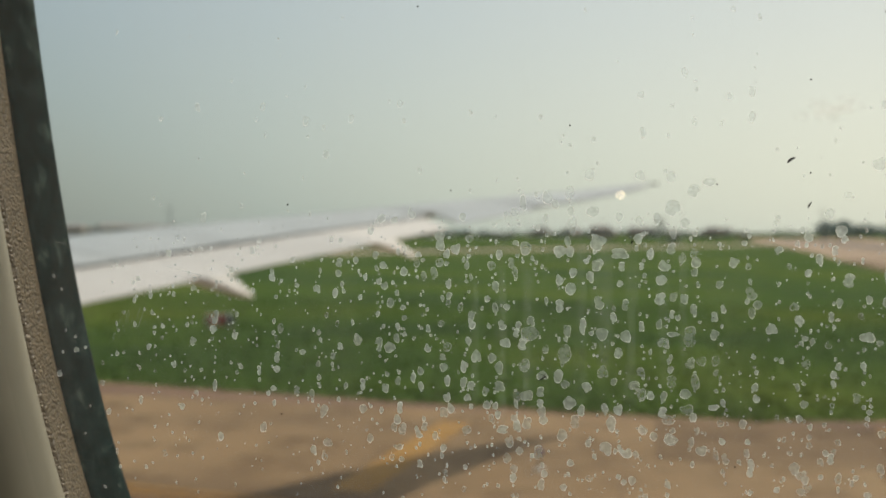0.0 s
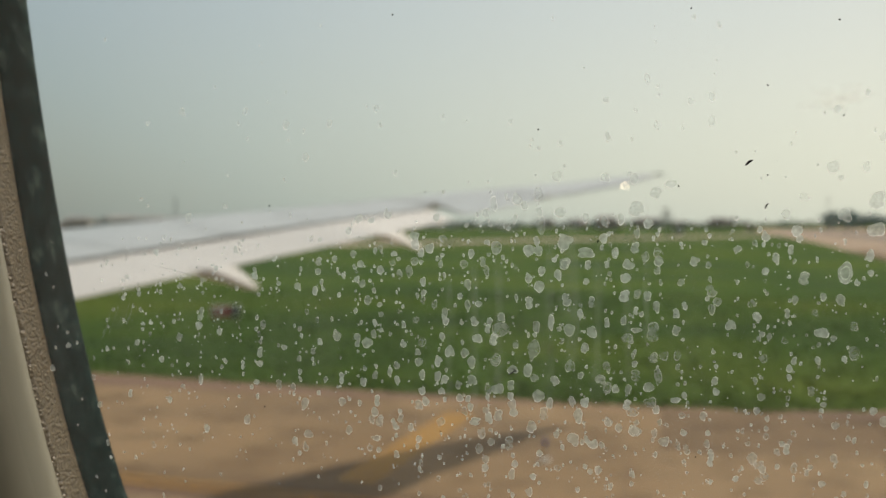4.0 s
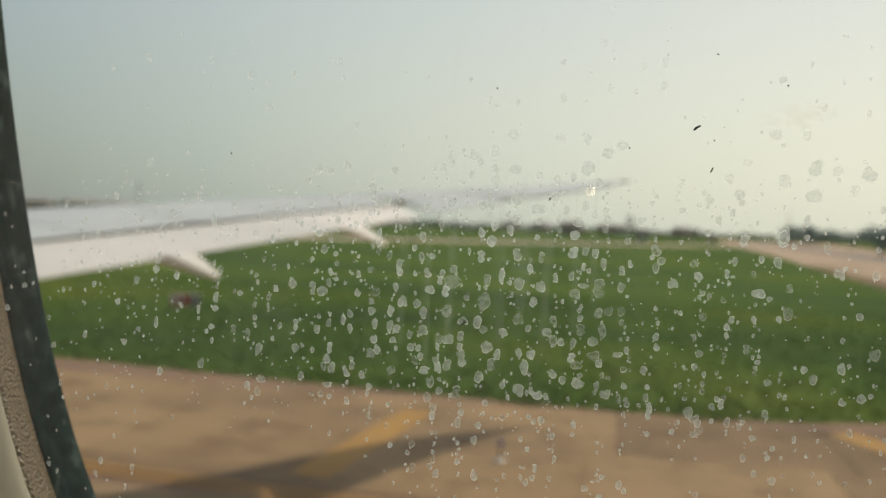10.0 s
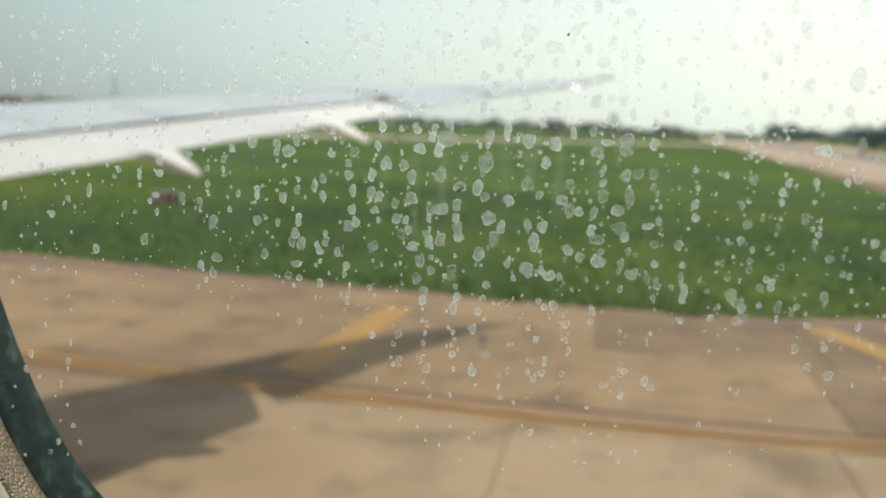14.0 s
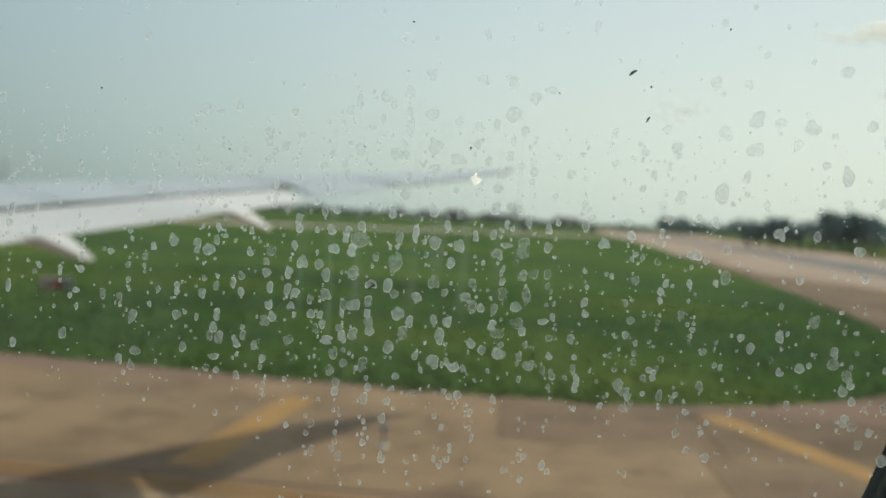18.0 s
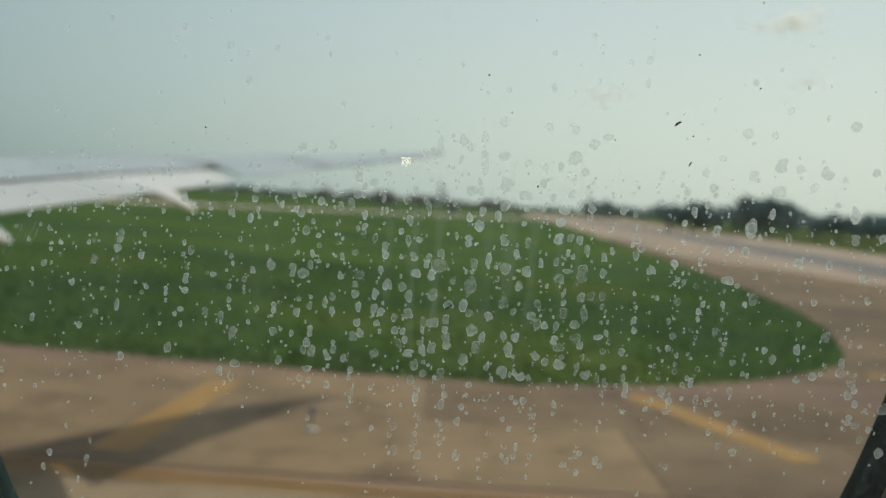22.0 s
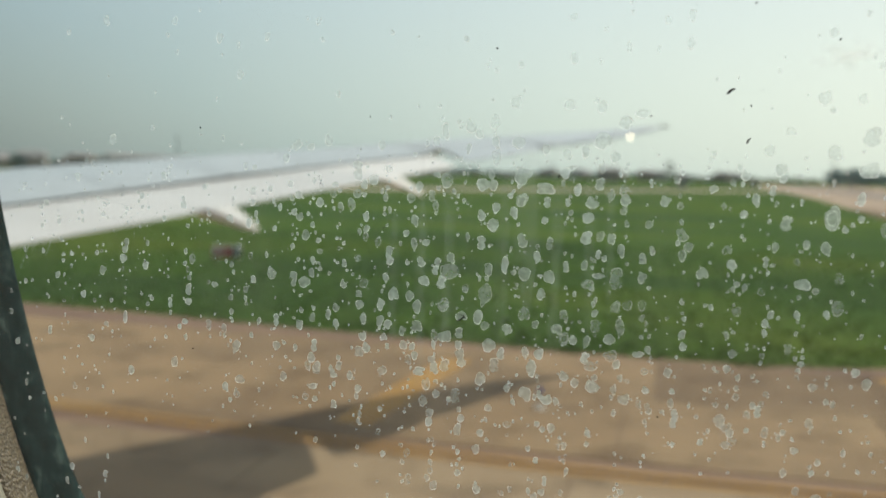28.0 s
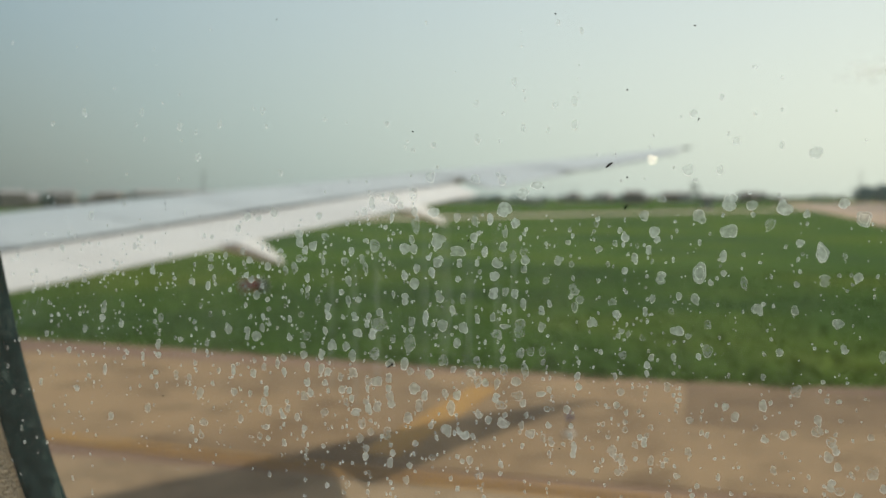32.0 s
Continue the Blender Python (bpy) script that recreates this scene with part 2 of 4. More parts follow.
def film_glass(name, film, tint=(0.97, 0.985, 0.975)):
    """Clear pane with a weak mirror and a thin, uneven film of dust."""
    n = Nodes(name)
    tr = n.node("ShaderNodeBsdfTransparent")
    tr.inputs[0].default_value = (*tint, 1)
    gl = n.node("ShaderNodeBsdfGlossy", Roughness=0.02)
    fr = n.node("ShaderNodeFresnel", IOR=1.15)
    m1 = n.node("ShaderNodeMixShader")
    n.link(fr.outputs[0], m1.inputs[0])
    n.link(tr.outputs[0], m1.inputs[1])
    n.link(gl.outputs[0], m1.inputs[2])
    last = m1
    if film:
        tl = n.node("ShaderNodeBsdfTranslucent")
        tl.inputs[0].default_value = (0.85, 0.83, 0.78, 1)
        f1 = n.noise(60, 5, 0.6, (1, 1, 0.08))
        f2 = n.noise(700, 3, 0.6)
        mul = n.node("ShaderNodeMath")
        mul.operation = "MULTIPLY"
        n.link(f1, mul.inputs[0])
        n.link(f2, mul.inputs[1])
        rng = n.node("ShaderNodeMapRange")
        rng.inputs["From Min"].default_value, rng.inputs["From Max"].default_value = 0.1, 0.45
        rng.inputs["To Min"].default_value, rng.inputs["To Max"].default_value = film * 0.4, film * 1.6
        n.link(mul.outputs[0], rng.inputs["Value"])
        # the dust film thins out towards the rim
        mp = n.node("ShaderNodeMapping", Location=(0.0442 / 0.2, 0, -5.62 / 0.27), Scale=(1 / 0.2, 0, 1 / 0.27))
        n.link(n.coords(), mp.inputs["Vector"])
        sq = n.node("ShaderNodeVectorMath")
        sq.operation = "MULTIPLY"
        n.link(mp.outputs[0], sq.inputs[0])
        n.link(mp.outputs[0], sq.inputs[1])
        out = n.node("ShaderNodeVectorMath")
        out.operation = "LENGTH"
        n.link(sq.outputs[0], out.inputs[0])
        fade = n.node("ShaderNodeMapRange")
        fade.interpolation_type = "SMOOTHSTEP"
        for key, v in (("From Min", 0.45), ("From Max", 0.95), ("To Min", 1.0), ("To Max", 0.12)):
            fade.inputs[key].default_value = v
        n.link(out.outputs["Value"], fade.inputs["Value"])
        cover = n.node("ShaderNodeMath")
        cover.operation = "MULTIPLY"
        n.link(rng.outputs[0], cover.inputs[0])
        n.link(fade.outputs[0], cover.inputs[1])
        m2 = n.node("ShaderNodeMixShader")
        n.link(cover.outputs[0], m2.inputs[0])
        n.link(m1.outputs[0], m2.inputs[1])
        n.link(tl.outputs[0], m2.inputs[2])
        last = m2
    n.link(last.outputs[0], n.out.inputs["Surface"])
    return n.m


def spot_material(name, cover, lo=0.4, tone=(0.84, 0.95, 0.90), blur=0.0):
    """Dried mineral spot: part clear, part translucent white."""
    n = Nodes(name)
    tr = n.node("ShaderNodeBsdfTransparent")
    tl = n.node("ShaderNodeBsdfTranslucent")
    df = n.node("ShaderNodeBsdfDiffuse")
    tl.inputs[0].default_value = (*tone, 1)
    df.inputs[0].default_value = (0.6, 0.66, 0.62, 1)
    mx = n.node("ShaderNodeMixShader", Fac=0.1)
    n.link(tl.outputs[0], mx.inputs[1])
    n.link(df.outputs[0], mx.inputs[2])
    if blur:
        # frosted: scatters what lies behind it forwards
        rf = n.node("ShaderNodeBsdfRefraction", Roughness=0.62, IOR=1.25)
        rf.inputs[0].default_value = (0.97, 0.98, 0.98, 1)
        m3 = n.node("ShaderNodeMixShader", Fac=blur)
        n.link(mx.outputs[0], m3.inputs[1])
        n.link(rf.outputs[0], m3.inputs[2])
        mx = m3
    f = n.noise(900, 4, 0.65)
    rng = n.node("ShaderNodeMapRange")
    rng.inputs["From Min"].default_value, rng.inputs["From Max"].default_value = 0.3, 0.7
    rng.inputs["To Min"].default_value, rng.inputs["To Max"].default_value = cover * lo, cover * 1.3
    n.link(f, rng.inputs["Value"])
    # some spots are chalky, some hardly there
    info, geo = n.node("ShaderNodeObjectInfo"), n.node("ShaderNodeNewGeometry")
    add, fract, own, mul = (n.node("ShaderNodeMath") for _ in range(4))
    add.operation, fract.operation, mul.operation = "ADD", "FRACT", "MULTIPLY"
    own.operation = "MULTIPLY_ADD"
    n.link(info.outputs["Random"], add.inputs[0])
    n.link(geo.outputs["Random Per Island"], add.inputs[1])
    n.link(add.outputs[0], fract.inputs[0])
    n.link(fract.outputs[0], own.inputs[0])
    own.inputs[1].default_value, own.inputs[2].default_value = 0.85, 0.52
    n.link(rng.outputs[0], mul.inputs[0])
    n.link(own.outputs[0], mul.inputs[1])
    m2 = n.node("ShaderNodeMixShader")
    n.link(mul.outputs[0], m2.inputs[0])
    n.link(tr.outputs[0], m2.inputs[1])
    n.link(mx.outputs[0], m2.inputs[2])
    n.link(m2.outputs[0], n.out.inputs["Surface"])
    return n.m


CONCRETE = concrete_material("weathered_concrete", 1.0)
SHOULDER = concrete_material("stained_shoulder_concrete", 0.0)
PATCHED = concrete_material("brown_oil_stained_concrete", 0.5)
ASPHALT = asphalt_material()
GRASS = grass_material("mown_grass", 0.85)
BLADES = grass_material("grass_blades", 1.25)
WHITE = wing_paint("pale_grey_wing_paint", (0.44, 0.468, 0.46), (0.515, 0.543, 0.53))
FLAPS = wing_paint("pale_flap_paint", (0.625, 0.588, 0.53), (0.70, 0.662, 0.60))
# flap paint made brighter and warmer: a sun glint put into the colour
FLAP_GLINT = wing_paint("sun_glint_flap_paint", (0.80, 0.735, 0.65), (0.88, 0.82, 0.735))
YELLOW = yellow_paint()
TRIM = trim_material()
SEAL = seal_material()
PANEL = plain("cabin_plastic", (0.29, 0.274, 0.205), 0.42, vary=0.06, scale=20)
LINING = plain("cabin_lining", (0.55, 0.53, 0.48), 0.6, vary=0.05)
SKIN = plain("fuselage_paint", (0.72, 0.72, 0.70), 0.3, vary=0.05)
GAP_SHADE = plain("gap_shade_black", (0.03, 0.032, 0.035), 0.6)
GREYMETAL = plain("grey_metal", (0.32, 0.33, 0.34), 0.4, 0.6)
GLASS_IN = film_glass("dusty_inner_pane", 0.04)
GLASS_OUT = film_glass("clear_outer_pane", 0.0)
SPOT = spot_material("spot_film", 0.49, 0.6, (0.72, 0.84, 0.84), 0.52)
RIM = spot_material("spot_rim", 0.95, 0.68, (0.94, 0.98, 0.97), 0.20)
SPECK = plain("dark_speck", (0.03, 0.03, 0.025), 0.8)
STRIP = plain("sandy_concrete", (0.38, 0.27, 0.18), 0.9, vary=0.25, scale=0.08)
PALESTRIP = plain("pale_concrete", (0.46, 0.36, 0.27), 0.9, vary=0.22, scale=0.05)
GREYSTRIP = plain("grey_asphalt", (0.17, 0.15, 0.13), 0.9, vary=0.2, scale=0.15)


# ---------- helpers ----------
def part(name, bm, material, parent=None, label="", smooth=False):
    me = bpy.data.meshes.new(name)
    bm.to_mesh(me)
    bm.free()
    for m in material if isinstance(material, (list, tuple)) else [material]:
        me.materials.append(m)
    if smooth:
        me.polygons.foreach_set("use_smooth", [True] * len(me.polygons))
    ob = new(name, me)
    if parent:
        ob.parent = parent
    if label:
        tagged(ob, label)
    return ob


def box(bm, x0, y0, z0, x1, y1, z1):
    v = [bm.verts.new((x, y, z)) for z in (z0, z1) for y in (y0, y1) for x in (x0, x1)]
    for f in ((0, 2, 3, 1), (4, 5, 7, 6), (0, 1, 5, 4), (2, 6, 7, 3), (0, 4, 6, 2), (1, 3, 7, 5)):
        bm.faces.new([v[i] for i in f])
    return v


def loft(bm, rings, closed=True, caps=False):
    """Quads between rings of equal count."""
    vs = [[bm.verts.new(p) for p in r] for r in rings]
    n = len(vs[0])
    for a, b in zip(vs, vs[1:]):
        for i in range(n if closed else n - 1):
            j = (i + 1) % n
            bm.faces.new((a[i], a[j], b[j], b[i]))
    if caps:
        bm.faces.new(vs[0][::-1])
        bm.faces.new(vs[-1])
    return vs


def lerp(table, v):
    """Value at v in a table of (v, value...) rows."""
    if v <= table[0][0]:
        return table[0][1:]
    for a, b in zip(table, table[1:]):
        if v <= b[0]:
            w = (v - a[0]) / (b[0] - a[0])
            return tuple(p + (q - p) * w for p, q in zip(a[1:], b[1:]))
    return table[-1][1:]


def curve_points(pts, step):
    """A smooth line through the given plan points, at about even steps."""
    out = []
    for i in range(len(pts) - 1):
        p0, p1, p2, p3 = (Vector(pts[max(0, min(len(pts) - 1, i + k))]) for k in (-1, 0, 1, 2))
        n = max(2, int((p2 - p1).length / step))
        for k in range(n):
            t = k / n
            out.append(0.5 * ((2 * p1) + (p2 - p0) * t + (2 * p0 - 5 * p1 + 4 * p2 - p3) * t * t + (3 * p1 - p0 - 3 * p2 + p3) * t ** 3))
    out.append(Vector(pts[-1]))
    return out


def offset_line(line, d):
    """The line moved d metres to its right."""
    out = []
    for i, p in enumerate(line):
        t = (line[min(i + 1, len(line) - 1)] - line[max(i - 1, 0)]).normalized()
        out.append(p + Vector((t.y, -t.x)) * d)
    return out


def ribbon(bm, a, b, z):
    va = [bm.verts.new((p.x, p.y, z)) for p in a]
    vb = [bm.verts.new((p.x, p.y, z)) for p in b]
    for i in range(len(a) - 1):
        f = bm.faces.new((va[i], va[i + 1], vb[i + 1], vb[i]))
        f.normal_update()
        if f.normal.z < 0:
            f.normal_flip()


# ---------- ground ----------
# edge of the grass field, from the straight taxiway round the rounded corner and away along the crossing strip
EDGE = curve_points([(-420, 52), (-200, 41), (-60, 32.2), (-23, 29.3), (-7, 27.7), (2.5, 27.3), (8, 28.7), (12.7, 31.6), (16.8, 35.9), (20, 44), (22.6, 54), (25.6, 74), (28.4, 102), (34, 180), (44, 320), (74, 900)], 3.0)

bm = bmesh.new()
R = [0, 15, 30, 60, 120, 250, 500, 1000, 2200, 4500]
N = 64
rings = [[(r * math.cos(2 * math.pi * k / N), 20 + r * math.sin(2 * math.pi * k / N), 0) for k in range(N)] for r in R[1:]]
vs = loft(bm, rings)
c = bm.verts.new((0, 20, 0))
for k in range(N):
    bm.faces.new((c, vs[0][k], vs[0][(k + 1) % N]))
tagged(part("ground", bm, GRASS), "wide flat airfield ground of short green grass", "ground", kind="structure")

# taxiway: asphalt between the grass edge and beyond the aircraft, with a wide strip leading away
bm = bmesh.new()
near = [p for p in EDGE if p.x <= 16.8]
ribbon(bm, near, [Vector((p.x, -60)) for p in near], 0.03)
right = [near[-1]] + [p for p in EDGE if p.x > 16.8]
FAR = [(-60, 96), (60, 92), (150, 94), (250, 104), (460, 124), (900, 190)]
x0 = near[-1].x
ribbon(bm, [Vector((x0, near[-1].y)), Vector((96, near[-1].y))], [Vector((x0, -60)), Vector((96, -60))], 0.03)
taxiway = part("taxiway", bm, ASPHALT)
bm = bmesh.new()
ribbon(bm, right, [Vector((lerp(FAR, p.y)[0], p.y)) for p in right], 0.03)
tagged(part("crossing_strip", bm, STRIP), "pale sandy concrete strip that crosses the field", "taxiway", kind="structure")
tagged(taxiway, "wide red-brown asphalt taxiway with dark stains", "taxiway", kind="structure")

e = [p for p in EDGE if 62 < p.y < 880 and p.x > 20]
bm = bmesh.new()
ribbon(bm, [Vector((p.x + 24, p.y)) for p in e], [Vector((p.x + 24 + 16 * (0.25 + 0.75 * min(1.0, (p.y - 62) / 60)), p.y)) for p in e], 0.045)
tagged(part("strip_wheel_track", bm, GREYSTRIP), "grey worn wheel track along the crossing strip", "pavement", kind="structure")

# browner, oil-stained margin of the strip beside the grass corner, and drier grass beyond the strip
m = [p for p in EDGE if p.x > 12.5 and p.y < 190]
bm = bmesh.new()
ribbon(bm, [Vector((p.x, p.y)) for p in m], [Vector((p.x + 4 + 22 * max(0, min(1, (125 - p.y) / 60)), p.y)) for p in m], 0.05)
tagged(part("strip_margin", bm, PATCHED), "brown stained pavement margin along the grass corner", "pavement", kind="structure")
DRY = grass_material("dry_grass", 0.9, (1.2, 0.78, 1.0))
m = [p for p in EDGE if p.x > 16.8]
bm = bmesh.new()
ribbon(bm, [Vector((lerp(FAR, p.y)[0], p.y)) for p in m], [Vector((lerp(FAR, p.y)[0] + 420, p.y)) for p in m], 0.02)
tagged(part("dry_field", bm, DRY), "drier grass field between the strip and the trees", "field", kind="structure")

# runway across the field
bm = bmesh.new()
RUN = curve_points([(-150, 96), (-100, 178), (-58, 245), (-5, 325), (70, 440)], 20)
ribbon(bm, RUN, offset_line(RUN, -24), 0.034)
tagged(part("runway", bm, PALESTRIP), "distant pale concrete runway across the field", "runway", kind="structure")

# double yellow edge line and shoulder bars
LINE = [p for p in EDGE if p.y < 330 and p.x > -120]
for k, d in ((0, 0.0), (1, 0.42)):
    bm = bmesh.new()
    ribbon(bm, offset_line(LINE, 10.9 + d), offset_line(LINE, 11.08 + d), 0.068)
    tagged(part("edge_line", bm, YELLOW), "continuous worn yellow taxiway edge line", "road marking", kind="structure")


def bar(x0, y0, x1, y1, w=0.9):
    a, b = Vector((x0, y0)), Vector((x1, y1))
    t = (b - a).normalized()
    s = Vector((t.y, -t.x)) * (w / 2)
    bm = bmesh.new()
    ribbon(bm, [a + s, b + s], [a - s, b - s], 0.068)
    return tagged(part("shoulder_bar", bm, YELLOW), "broad worn yellow stripe painted across the shoulder", "road marking", "shoulder stripes", "structure")


bar(-5.6, 24.9, -6.3, 17.7)
bar(6.2, 26.6, 8.9, 20.2)
bar(16.5, 33.2, 22.5, 29.5)

# ---------- aircraft ----------
aircraft = new("airliner")
tagged(aircraft, "white airliner with a long swept wing and lowered flaps", "airplane")

# span station: y, upper rear z, leading edge x, rear spar x, thickness, rise of the leading edge by twist
WING = [(-0.6, 3.57, -19.8, -11.4, 1.3, 0.1), (2, 3.87, -18.1, -11.4, 1.15, 0.1), (6.8, 4.51, -15.0, -9.95, 0.85, 0.09), (11.35, 5.03, -12.0, -8.16, 0.62, 0.08),
        (14, 5.34, -10.29, -7.15, 0.52, 0.08), (16.66, 5.605, -8.55, -6.13, 0.42, 0.11), (19.3, 5.855, -6.82, -5.12, 0.32, 0.14), (19.5, 5.985, -6.69, -5.0, 0.27, 0.03), (21.6, 6.20, -5.32, -3.3, 0.26, 0.055)]


def wing_section(y, z, le, te, th, tilt, n=10, belly=0.75, edge=0.9):
    """Closed airfoil ring: upper side from the leading edge back, then the lower side."""
    c = te - le
    up = [(le + c * (1 - math.cos(math.pi * k / n)) / 2) for k in range(n + 1)]
    pts = []
    for x in up:
        u = (x - le) / c
        crest = 0.36 * th * (math.sin(math.pi * min(1, u * 0.92 + 0.02)) ** 0.6)
        pts.append((x, y, z + tilt * (1 - u) - 0.10 * th * (1 - u) ** 3 + crest - 0.36 * th * math.sin(math.pi * 0.94) ** 0.6 * u))
    for x in up[::-1][1:-1]:
        u = (x - le) / c
        pts.append((x, y, z + tilt * (1 - u) - 0.10 * th * (1 if edge == 0.9 else 1 - u) - th * belly * math.sin(math.pi * min(1, u * edge + 0.05)) ** 0.7))
    return pts


bm = bmesh.new()
loft(bm, [wing_section(*s) for s in WING], caps=True)
bmesh.ops.recalc_face_normals(bm, faces=bm.faces)
wing = part("wing_box", bm, WHITE, aircraft, "long swept white wing box")

# outer wing and raked tip
TIP = [(21.6, 6.125, -5.32, -2.85, 0.26, 0.13), (22.4, 6.215, -4.80, -2.46, 0.22, 0.13), (24.4, 6.43, -3.35, -1.68, 0.16, 0.13), (25.6, 6.585, -2.3, -1.12, 0.12, 0.11),
       (26.5, 6.75, -1.35, -0.6, 0.09, 0.08), (27.05, 6.88, -0.6, -0.22, 0.06, 0.05), (27.3, 6.95, -0.12, 0.0, 0.03, 0.0)]
bm = bmesh.new()
loft(bm, [wing_section(*s, belly=0.62, edge=0.91) for s in TIP], caps=True)
bmesh.ops.recalc_face_normals(bm, faces=bm.faces)
part("raked_wingtip", bm, WHITE, wing, smooth=True)


def slab(name, corners, th, material, parent, label=""):
    """A flat tapered panel: corners front-in, front-out, rear-out, rear-in, with thickness at the front edge."""
    bm = bmesh.new()
    a, b, c, d = (Vector(p) for p in corners)
    n = 8
    rings = []
    for k in range(n + 1):
        w = k / n
        f, r = a.lerp(b, w), d.lerp(c, w)
        m = f.lerp(r, 0.5)
        m.z += 0.02
        low = f.lerp(r, 0.3)
        rings.append([f - Vector((0, 0, th * 0.3)), f + Vector((0.04, 0, 0)), m, r, r - Vector((0, 0, 0.02)), low - Vector((0, 0, th))])
    loft(bm, rings, caps=True)
    bmesh.ops.recalc_face_normals(bm, faces=bm.faces)
    return part(name, bm, material, parent, label)


def rear(y):
    z, le, te, th, tilt = lerp(WING, y)
    return te, z


# flaps, and ahead of them a near-black strip as the gap's shade
def flap_corner(y, back):
    te, z = rear(y)
    if not back:
        return (te + 0.07, y, z - 0.026)
    tx = -10.6 + 0.382 * max(y, 2.5)
    tz = lerp([(0, 3.45), (6.8, 4.27), (9.68, 4.64), (11.79, 4.92), (14.82, 5.29), (17.21, 5.59)], y)[0]
    return (tx, y, tz)


slab("outboard_flap", [flap_corner(7.6, 0), (rear(15.9)[0] + 0.07, 15.9, rear(15.9)[1] - 0.026), flap_corner(15.2, 1), flap_corner(7.6, 1)], 0.22, FLAPS, wing, "long pale outboard flap, slightly lowered")
# separate end panel, so that only it takes the painted sun glint
slab("outboard_flap_end", [flap_corner(15.92, 0), (rear(19.2)[0] + 0.07, 19.2, rear(19.2)[1] - 0.026), flap_corner(17.21, 1), flap_corner(15.22, 1)], 0.2, FLAP_GLINT, wing, "end panel of the outboard flap, sun glint put into its colour")
slab("inboard_flap", [flap_corner(0.4, 0), flap_corner(7.4, 0), flap_corner(7.4, 1), flap_corner(0.4, 1)], 0.3, FLAPS, wing)
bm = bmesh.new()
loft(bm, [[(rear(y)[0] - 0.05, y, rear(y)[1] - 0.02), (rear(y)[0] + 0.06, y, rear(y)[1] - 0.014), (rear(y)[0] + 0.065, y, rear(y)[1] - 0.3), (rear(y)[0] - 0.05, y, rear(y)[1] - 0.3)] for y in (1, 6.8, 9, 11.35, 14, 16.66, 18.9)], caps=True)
part("flap_gap_shade", bm, GAP_SHADE, wing, "near-black filler for the shade in the gap between wing and flap")
slab("aileron", [(-4.98, 19.5, 5.98), (-3.28, 21.58, 6.195), (-2.84, 21.45, 6.07), (-4.03, 18.3, 5.70)], 0.06, WHITE, wing)

def surface_z(x, y):
    """Height of the wing box's upper side."""
    z, le, te, th, tilt = lerp(WING, y)
    q = wing_section(y, z, le, te, th, tilt)[:11]
    return lerp([(p[0], p[2]) for p in q], x)[0]


# spoiler panels along the rear of the wing box
for y0 in (7.9, 9.9, 11.9, 13.9, 15.9, 17.7):
    y1 = y0 + (1.96 if y0 < 17 else 1.5)
    xa, xb = rear(y0 + 0.02)[0], rear(y1)[0]
    ch = 1.25 - 0.04 * (y0 - 8)
    slab("spoiler", [(xa - ch, y0 + 0.02, surface_z(xa - ch, y0) + 0.016), (xb - ch, y1, surface_z(xb - ch, y1) + 0.016), (xb + 0.05, y1, rear(y1)[1] + 0.012), (xa + 0.05, y0 + 0.02, rear(y0)[1] + 0.012)], 0.05, WHITE, wing)


def fairing(tip, run, rise, w, deep, paint):
    """A flap track fairing: broad flat top that slopes aft from the flap edge to a blunt end, deep rounded keel below."""
    bm = bmesh.new()
    rings = []
    #       share of run, top, keel, half width
    for s, top, keel, half in ((3.4, 0.98, 0.92, 0.30), (2.8, 0.98, 0.86, 0.62), (2.2, 0.98, 0.76, 0.9), (1.75, 0.98, 0.60, 1.0), (1.4, 0.98, 0.43, 1.0), (1.2, 0.98, 0.33, 1.0), (1.0, 0.97, 0.25, 0.97),
                               (0.75, 0.80, 0.15, 0.82), (0.5, 0.60, 0.07, 0.63), (0.25, 0.39, 0.0, 0.42), (0.08, 0.25, 0.0, 0.26), (0.0, 0.18, 0.0, 0.2)):
        zt, zk, hw = tip[2] + rise * top, tip[2] + rise * (top - (top - keel) * deep), w * half
        x = tip[0] - run * s
        ring = [(x, tip[1] + hw * q, zt + 0.012 * (1 - q * q) + 0.03 * q * half) for q in (-1, -0.92, -0.4, 0.4, 0.92, 1)]
        for j in range(1, 8):
            a = math.pi * j / 8
            ring.append((x, tip[1] + hw * math.cos(a), zt - 0.01 + 0.03 * half * math.cos(a) - (zt - 0.01 - zk) * math.sin(a) ** 0.75))
        rings.append(ring)
    loft(bm, rings, caps=True)
    bmesh.ops.recalc_face_normals(bm, faces=bm.faces)
    return part("flap_track_fairing", bm, paint, wing, "pointed white flap track fairing under the wing")


# the outer fairing has the glint in its colour, the inner one not
fairing((-4.18, 15.33, 4.995), 0.52, 0.36, 0.40, 0.55, FLAP_GLINT)
fairing((-5.61, 11.62, 4.55), 0.56, 0.36, 0.31, 0.8, FLAPS)

# panel seams on the wing box, slat line and static wicks
SEAM = plain("panel_seam", (0.16, 0.16, 0.16), 0.7)


def upper(y, u):
    """Point on the upper side of the wing box at span y and chord share u."""
    z, le, te, th, tilt = lerp(WING, y)
    q = wing_section(y, z, le, te, th, tilt)
    k = u * 10
    a, b = Vector(q[int(k)]), Vector(q[min(10, int(k) + 1)])
    return a.lerp(b, k - int(k)) + Vector((0, 0, 0.006))


